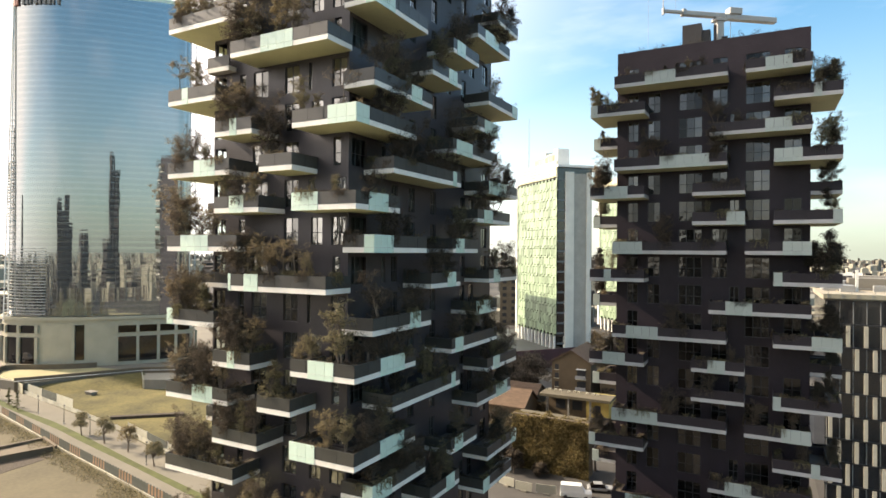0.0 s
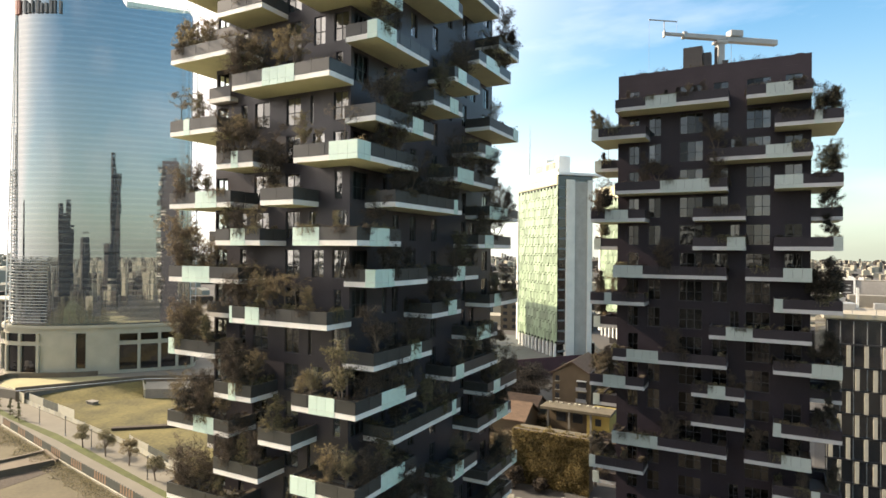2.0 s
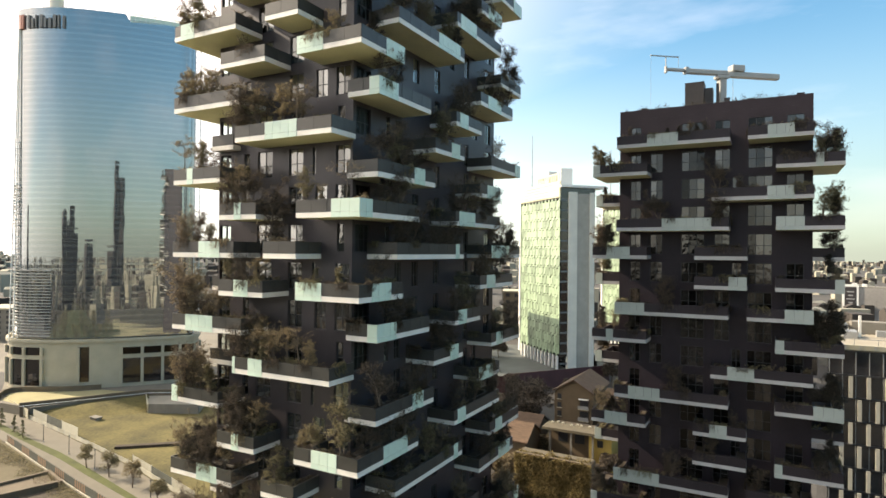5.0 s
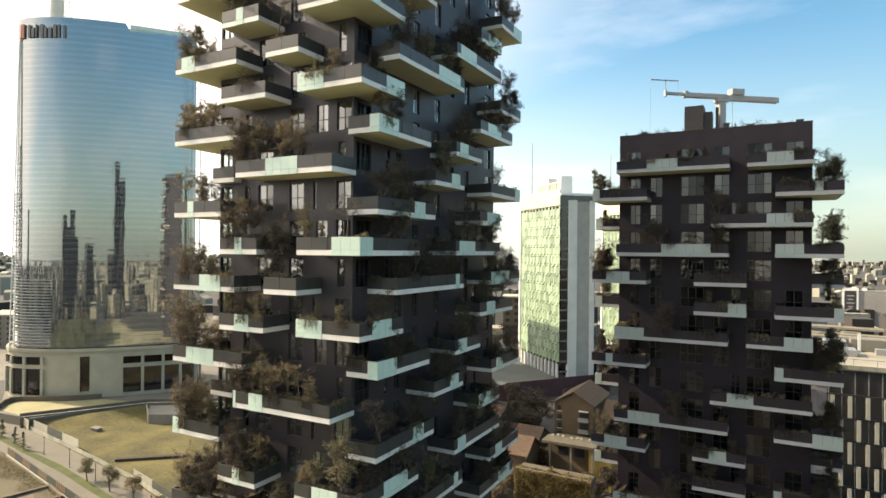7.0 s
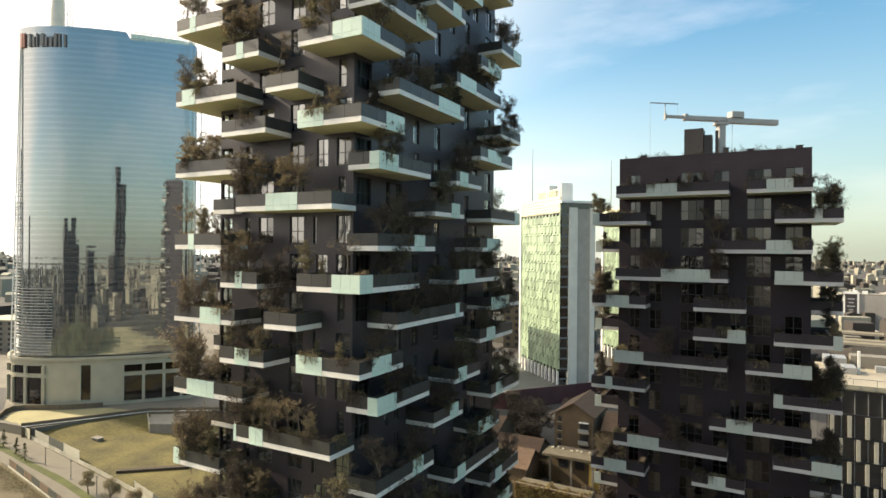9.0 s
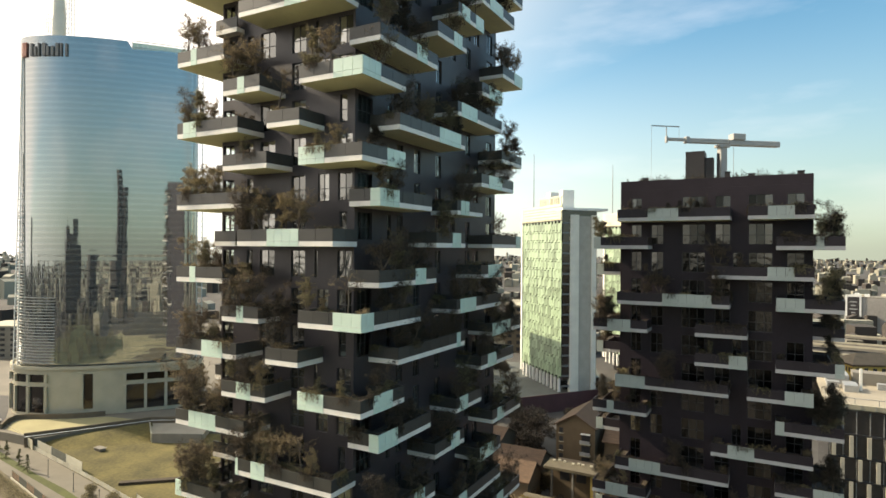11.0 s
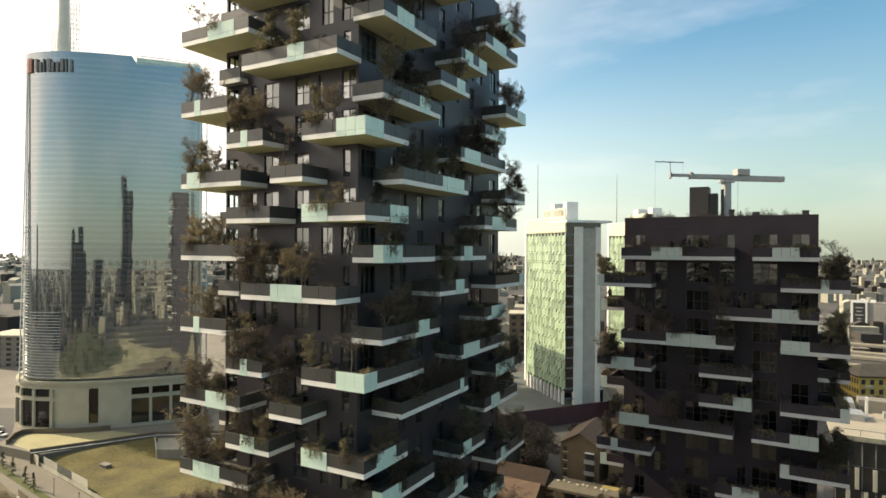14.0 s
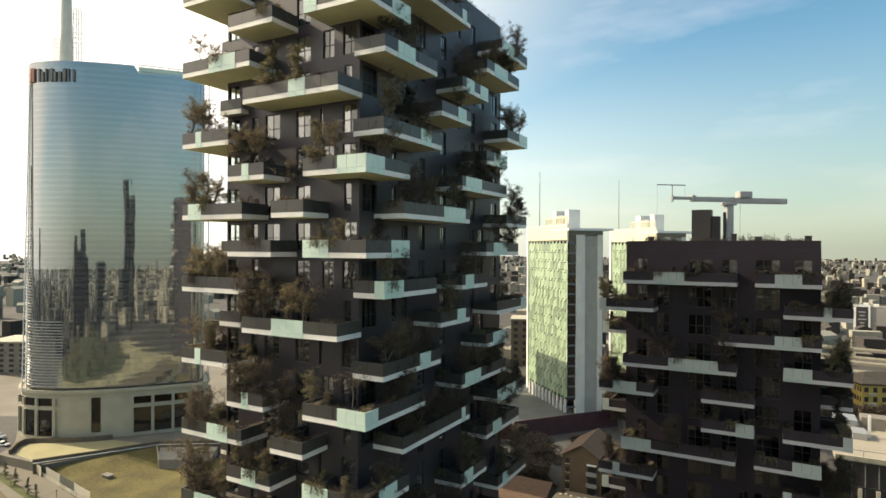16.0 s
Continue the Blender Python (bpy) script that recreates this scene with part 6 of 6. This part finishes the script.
def fill_planters():
    """Low shrubs along every planter, and bushes on the shaded side."""
    for chain, z, owner in PLANTERS:
        near = owner == "residential_tower"
        for i in range(len(chain) - 1):
            (x0, y0), (x1, y1) = inset(chain, 0.56)[i:i + 2]
            ln = math.hypot(x1 - x0, y1 - y0)
            turn = math.degrees(math.atan2(y1 - y0, x1 - x0))
            side = abs(y1 - y0) > 0.5
            if ln < 2.0:
                continue
            s = 0.8
            while s < ln - 0.5:
                x, y = x0 + (x1 - x0) * s / ln, y0 + (y1 - y0) * s / ln
                if prng.random() < (0.68 if near else 0.42):
                    if near and not side:
                        plant_shrub(prng.choice(("rusty", "dark", "olive", "golden")), x, y, z, prng.uniform(0.7, 1.15), turn)
                    else:
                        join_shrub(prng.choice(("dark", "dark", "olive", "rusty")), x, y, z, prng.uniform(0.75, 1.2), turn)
                if prng.random() < (0.2 if near else 0.3):
                    ex, ey = (x1 - x0) / ln, (y1 - y0) / ln
                    plant_trail(prng.choice(("rusty", "dark", "olive") if near else ("dark", "dark", "olive")), x + ey * 0.36, y - ex * 0.36, z + 0.05, turn)
                if near and side and ln > 5 and prng.random() < 0.55:
                    plant_tree(prng.choice(("bushy", "bushy", "bushy", "rusty", "olive", "thicket", "bare")), x, y, z, prng.uniform(2.1, 3.5))
                elif near and side and ln > 5 and prng.random() < 0.5:
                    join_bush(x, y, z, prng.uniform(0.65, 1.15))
                s += prng.uniform(1.3, 2.1)


fill_planters()

for kind, (vs, fs) in FAR_SHRUBS.items():
    me = bpy.data.meshes.new("shrubs")
    me.from_pydata(vs, [], fs)
    me.materials.append(LEAVES[{"dark": "dark", "olive": "olive", "rusty": "rust", "golden": "gold"}[kind]])
    tagged(new("shrubs", me), {"dark": "dark low shrubs filling shaded balcony planters", "olive": "olive-green low shrubs filling balcony planters",
                               "rusty": "rust-brown low shrubs filling balcony planters", "golden": "golden low shrubs"}[kind], "shrub", kind="stuff")


# ---- trees and ivy on the ground ----
def leafy_tree(seed, x, y, height, r, leaf, label, z=GZ, leaves=380, size=0.41):
    """A broad tree: trunk, limbs to a ring of lobes, and leaves thick on each lobe."""
    rng = random.Random(seed)
    wood, crown = Sketch(), Sketch()
    fork = Vector((rng.gauss(0, 0.2), rng.gauss(0, 0.2), height * 0.3))
    wood.tube(Vector((0, 0, -0.2)), fork, height * 0.028, height * 0.02, 8)
    for i in range(13):
        a, e = rng.uniform(0, 6.28), rng.random()
        c = Vector((math.cos(a) * r * 0.68 * math.sqrt(1 - e * 0.8), math.sin(a) * r * 0.68 * math.sqrt(1 - e * 0.8), height * (0.42 + 0.42 * e)))
        wood.tube(fork, fork.lerp(c, 0.6) + Vector((0, 0, 0.3)), height * 0.012, height * 0.006, 5)
        wood.tube(fork.lerp(c, 0.6) + Vector((0, 0, 0.3)), c, height * 0.006, 0.02, 4)
        lr = r * rng.uniform(0.32, 0.5)
        for j in range(leaves):
            d = Vector((rng.gauss(0, 1), rng.gauss(0, 1), rng.gauss(0, 1))).normalized()
            q = lr * (0.55 + 0.55 * rng.random()) * (1 + 0.35 * noise.noise(d * 2.5 + c))
            crown.leaf(c + Vector((d.x * q, d.y * q, d.z * q * 0.85)), size, rng)
    t = thing("tree", label, "tree")
    for nm, me in (("trunk", wood.mesh("trunk", M["bark"])), ("crown", crown.mesh("crown", LEAVES[leaf]))):
        o = new(nm, me)
        o.parent = t
    t.location = (x, y, z)
    return t


for i, (x, y, h, sp, leaf) in enumerate(((-57, 163, 15.5, 6.0, "dark"), (-63, 172, 13, 5.5, "dark"), (-50, 172, 14, 5.0, "dark"), (-55, 151, 11, 4.5, "dark"), (-72, 160, 11, 4.5, "dark"),
                                         (-36, 146, 9, 3.5, "dark"), (-24, 147, 9, 3.5, "olive"), (-56, 117, 8, 3.5, "rust"), (-52, 112, 7, 3.0, "rust"), (-19, 118, 8, 3.4, "dark"), (-22, 128, 8, 3.2, "dark"), (-80, 178, 12, 5, "dark"), (-47, 127, 6, 3, "rust"), (-40, 127, 5, 2.4, "dark"), (-33, 127.5, 5, 2.4, "dark"), (-27, 146, 8, 3.5, "dark"), (-45, 142, 7, 3, "olive"), (-66, 134, 8, 3.6, "rust"), (-33, 149, 9, 3.4, "dark"), (-53, 141, 8, 3, "dark"), (-57, 155, 12, 5, "dark"), (-62, 160, 11, 5, "dark"), (-66, 148, 8, 4, "dark"), (-29, 128, 7, 3.2, "dark"), (-24, 136, 9, 4, "dark"), (-50, 135, 6, 2.8, "dark"), (-44, 146.5, 5, 2.2, "olive"), (-30, 145, 10, 4, "dark"), (-18, 108, 7, 3, "dark"), (-51, 119, 6, 2.8, "dark"), (-48, 108, 5, 2.6, "rust"), (-44.5, 106.2, 7.5, 2.8, "dark"), (-40.8, 105.0, 5.0, 2.2, "dark"), (-46.5, 112.5, 9.0, 3.2, "rust"), (-46.5, 117.5, 8.0, 3.0, "rust"), (-27.6, 113.2, 10.5, 2.6, "dark"), (-36.0, 105.6, 2.6, 1.6, "dark"), (24, 272, 10, 4.5, "dark"), (30, 276, 9, 4.5, "dark"), (36, 274, 10, 5, "dark"), (43, 279, 9, 4.5, "dark"), (50, 280, 10, 5, "dark"), (18, 268, 10, 4.5, "dark"), (-38, 139.6, 10, 3.2, "olive"), (-44.5, 134, 8, 2.8, "rust"), (-54, 121, 7, 3.2, "dark"))):
    leafy_tree(200 + i, x, y, h * 0.9, sp * 0.85, leaf, "broad dark tree among low houses" if leaf != "rust" else "rust-brown tree among low houses")
for i, (x, y, z, h, sp) in enumerate(((-108, 240, 3.0, 9, 4.0), (-98, 231, 3.0, 8, 3.6), (-114, 252, 3.0, 9, 4.2), (-104, 222, 3.0, 7, 3.2), (-84, 187, GZ, 11, 4.4), (-92, 186, GZ, 10, 4.2), (-49.5, 222, GZ, 11, 3.6), (-46, 232, GZ, 12, 4.0), (-72, 180, GZ, 10, 4.2))):
    leafy_tree(260 + i, x, y, h, sp, "dark", "broad dark tree beside a terrace", z)


def conifer(seed, x, y, height, r):
    """A slim dark conifer with layered boughs."""
    rng = random.Random(seed)
    wood, crown = Sketch(), Sketch()
    wood.tube(Vector((0, 0, -0.1)), Vector((0, 0, height)), 0.09, 0.02, 6)
    for i in range(46):
        u = rng.random() ** 0.8
        z = height * (0.08 + 0.9 * u)
        a, ln = rng.uniform(0, 6.28), r * (1.02 - u) * rng.uniform(0.75, 1.1) + 0.06
        e = Vector((math.cos(a) * ln, math.sin(a) * ln, z - 0.25 * ln))
        wood.tube(Vector((0, 0, z)), e, 0.018, 0.006, 3)
        for j in range(42):
            crown.leaf(Vector((0, 0, z)).lerp(e, rng.uniform(0.1, 1.05)) + Vector((rng.gauss(0, 0.07), rng.gauss(0, 0.07), rng.gauss(0, 0.07))), 0.16, rng)
    t = thing("tree", "small dark conifer beside a hoarding", "tree")
    for nm, me in (("trunk", wood.mesh("trunk", M["bark"])), ("crown", crown.mesh("crown", LEAVES["conifer"]))):
        o = new(nm, me)
        o.parent = t
    t.location = (x, y, GZ)


for i, (x, y, h, r) in enumerate(((-100, 203, 6.5, 2.8), (-108, 209, 8, 3.2), (-116, 216, 8, 3.2), (-93, 197, 5.5, 2.4), (-104, 226, 7, 2.8))):
    leafy_tree(260 + i, x, y, h, r, "dark" if i % 2 else "olive", "dark leafy tree on a terrace", 3.0)
LEAVES["conifer"] = leaf_material("conifer_needles", (0.05, 0.06, 0.03), (0.15, 0.15, 0.075))
for i, (x, y, h) in enumerate(((-192, 88.0, 4.2), (-183.3, 86.4, 4.4), (-173.0, 84.6, 4.4), (-167.2, 83.6, 4.2))):
    conifer(300 + i, x, y, h * 1.1, 1.5)
for i, (x, y, h) in enumerate(((-132.3, 79.2, 5.8), (-122.7, 78.3, 6.2), (-113.3, 77.2, 6.0), (-101.5, 74.6, 5.4))):
    leafy_tree(230 + i, x, y, h, h * 0.33, "gold" if i == 2 else "olive", "young street tree beside a path", GZ, 230, 0.2)


def ivy_cover():
    """Leaves over the wall of the low block, thicker towards the top."""
    rng = random.Random(17)
    sk = Sketch()
    p, q = Vector((-42.0, 108.3, 0)), Vector((-27.7, 108.0, 0))
    d = (q - p).normalized()
    nrm = Vector((d.y, -d.x, 0))
    for i in range(24000):
        u = rng.uniform(-0.3, (q - p).length + 0.3)
        z = GZ + (10.2 + 0.7 * noise.noise((u * 0.9, 0, 1))) * rng.random() ** 0.85
        bulge = 0.25 + 0.45 * (1 + noise.noise((u * 0.35, z * 0.35, 2)))
        sk.leaf(p + d * u + nrm * bulge * rng.uniform(0.2, 1.0) + Vector((0, 0, z)), 0.32, rng)
    for i in range(1500):                      # growth and litter on the roof behind
        u, v = rng.uniform(0, (q - p).length), rng.uniform(0.2, 1.2)
        bush = max(0.0, noise.noise((u * 0.45, v * 0.6, 5)))
        if rng.random() > 0.25 + 1.6 * bush:
            continue
        sk.leaf(p + d * u - nrm * v + Vector((0, 0, 8.8 + 2.2 * bush * rng.random())), 0.34, rng)
    return sk


def scrub():
    """Dry weeds and brambles along the yard side of the site fence."""
    rng = random.Random(41)
    sk = Sketch()
    a, b = Vector((-172, 79.6, GZ)), Vector((-86, 64.0, GZ))
    d = (b - a).normalized()
    nrm = Vector((d.y, -d.x, 0))
    for i in range(15000):
        u = rng.random()
        c = a.lerp(b, u)
        thick = noise.noise((u * 14, 0.0, 3.0)) * 0.5 + 0.5
        v = 0.6 + rng.random() ** 1.6 * (1.0 + 5.0 * thick)
        if rng.random() > thick * 1.5:
            continue
        h = max(0.0, (0.3 + 1.3 * thick) * (1 - v / 7) * rng.random())
        sk.leaf(c + nrm * v + Vector((rng.gauss(0, 0.3), rng.gauss(0, 0.3), 0.06 + h)), 0.22, rng)
    return sk


tagged(new("weeds", scrub().mesh("weeds", LEAVES["olive"])), "dry brown weeds along a site fence", "plants", kind="stuff")
M["ivyleaf"] = leaf_material("brown_ivy", (0.15, 0.115, 0.05), (0.32, 0.245, 0.1))
o = new("ivy_leaves", ivy_cover().mesh("ivy_leaves", M["ivyleaf"]))
o.parent = ivy
tagged(o, "brown autumn ivy leaves")


def grove():
    """Rounded tree tops crowding over the grassy mound."""
    rng = random.Random(61)
    sk = Sketch()
    for i in range(70):
        a, r = rng.uniform(0, 6.28), 72 * math.sqrt(rng.random())
        cx, cy = -142 + r * math.cos(a), -40 + 0.75 * r * math.sin(a)
        cz, cr = GZ + 13 * (0.5 + 0.5 * math.cos(math.pi * r / 78)) + 3.2, rng.uniform(2.4, 4.2)
        sk.tube(Vector((cx, cy, cz - 4.5)), Vector((cx, cy, cz)), 0.22, 0.1, 5)
        for j in range(420):
            d = Vector((rng.gauss(0, 1), rng.gauss(0, 1), rng.gauss(0, 1))).normalized()
            q = cr * (0.6 + 0.45 * rng.random()) * (1 + 0.3 * noise.noise(d * 2 + Vector((cx, cy, 0))))
            sk.leaf(Vector((cx, cy, cz)) + d * q, 0.6, rng)
    return sk


tagged(new("grove", grove().mesh("grove", LEAVES["olive"])), "olive-green trees crowding a grassy mound", "trees", kind="stuff")


def roof_tufts():
    rng = random.Random(23)
    sk = Sketch()
    for i in range(420):
        x = rng.uniform(BX0 + 0.6, BX1 - 0.6)
        y = BY0 + 0.6 + rng.random() ** 2 * 3
        h = rng.uniform(0.5, 1.25) * (0.6 + 0.7 * rng.random() ** 2)
        if noise.noise((x * 0.55, 2.0, 0.0)) < -0.1:
            continue
        for s in range(5):
            e = Vector((x + rng.gauss(0, 0.22), y + rng.gauss(0, 0.22), BTOP - 0.6 + h * rng.uniform(0.7, 1.2)))
            sk.tube(Vector((x, y, BTOP - 0.95)), e, 0.015, 0.006, 3)
            for j in range(9):
                sk.leaf(Vector((x, y, BTOP - 0.9)).lerp(e, rng.uniform(0.3, 1)) + Vector((rng.gauss(0, 0.08), rng.gauss(0, 0.08), 0)), 0.13, rng)
    for i in range(160):
        x, y = AX1 - 0.6 - rng.random() ** 2 * 3, rng.uniform(AY0 + 0.6, AY1 - 0.6)
        h = rng.uniform(0.5, 1.8)
        for s in range(5):
            e = Vector((x + rng.gauss(0, 0.22), y + rng.gauss(0, 0.22), ATOP - 0.6 + h * rng.uniform(0.7, 1.2)))
            sk.tube(Vector((x, y, ATOP - 0.95)), e, 0.015, 0.006, 3)
            for j in range(7):
                sk.leaf(Vector((x, y, ATOP - 0.9)).lerp(e, rng.uniform(0.3, 1)), 0.13, rng)
    return sk


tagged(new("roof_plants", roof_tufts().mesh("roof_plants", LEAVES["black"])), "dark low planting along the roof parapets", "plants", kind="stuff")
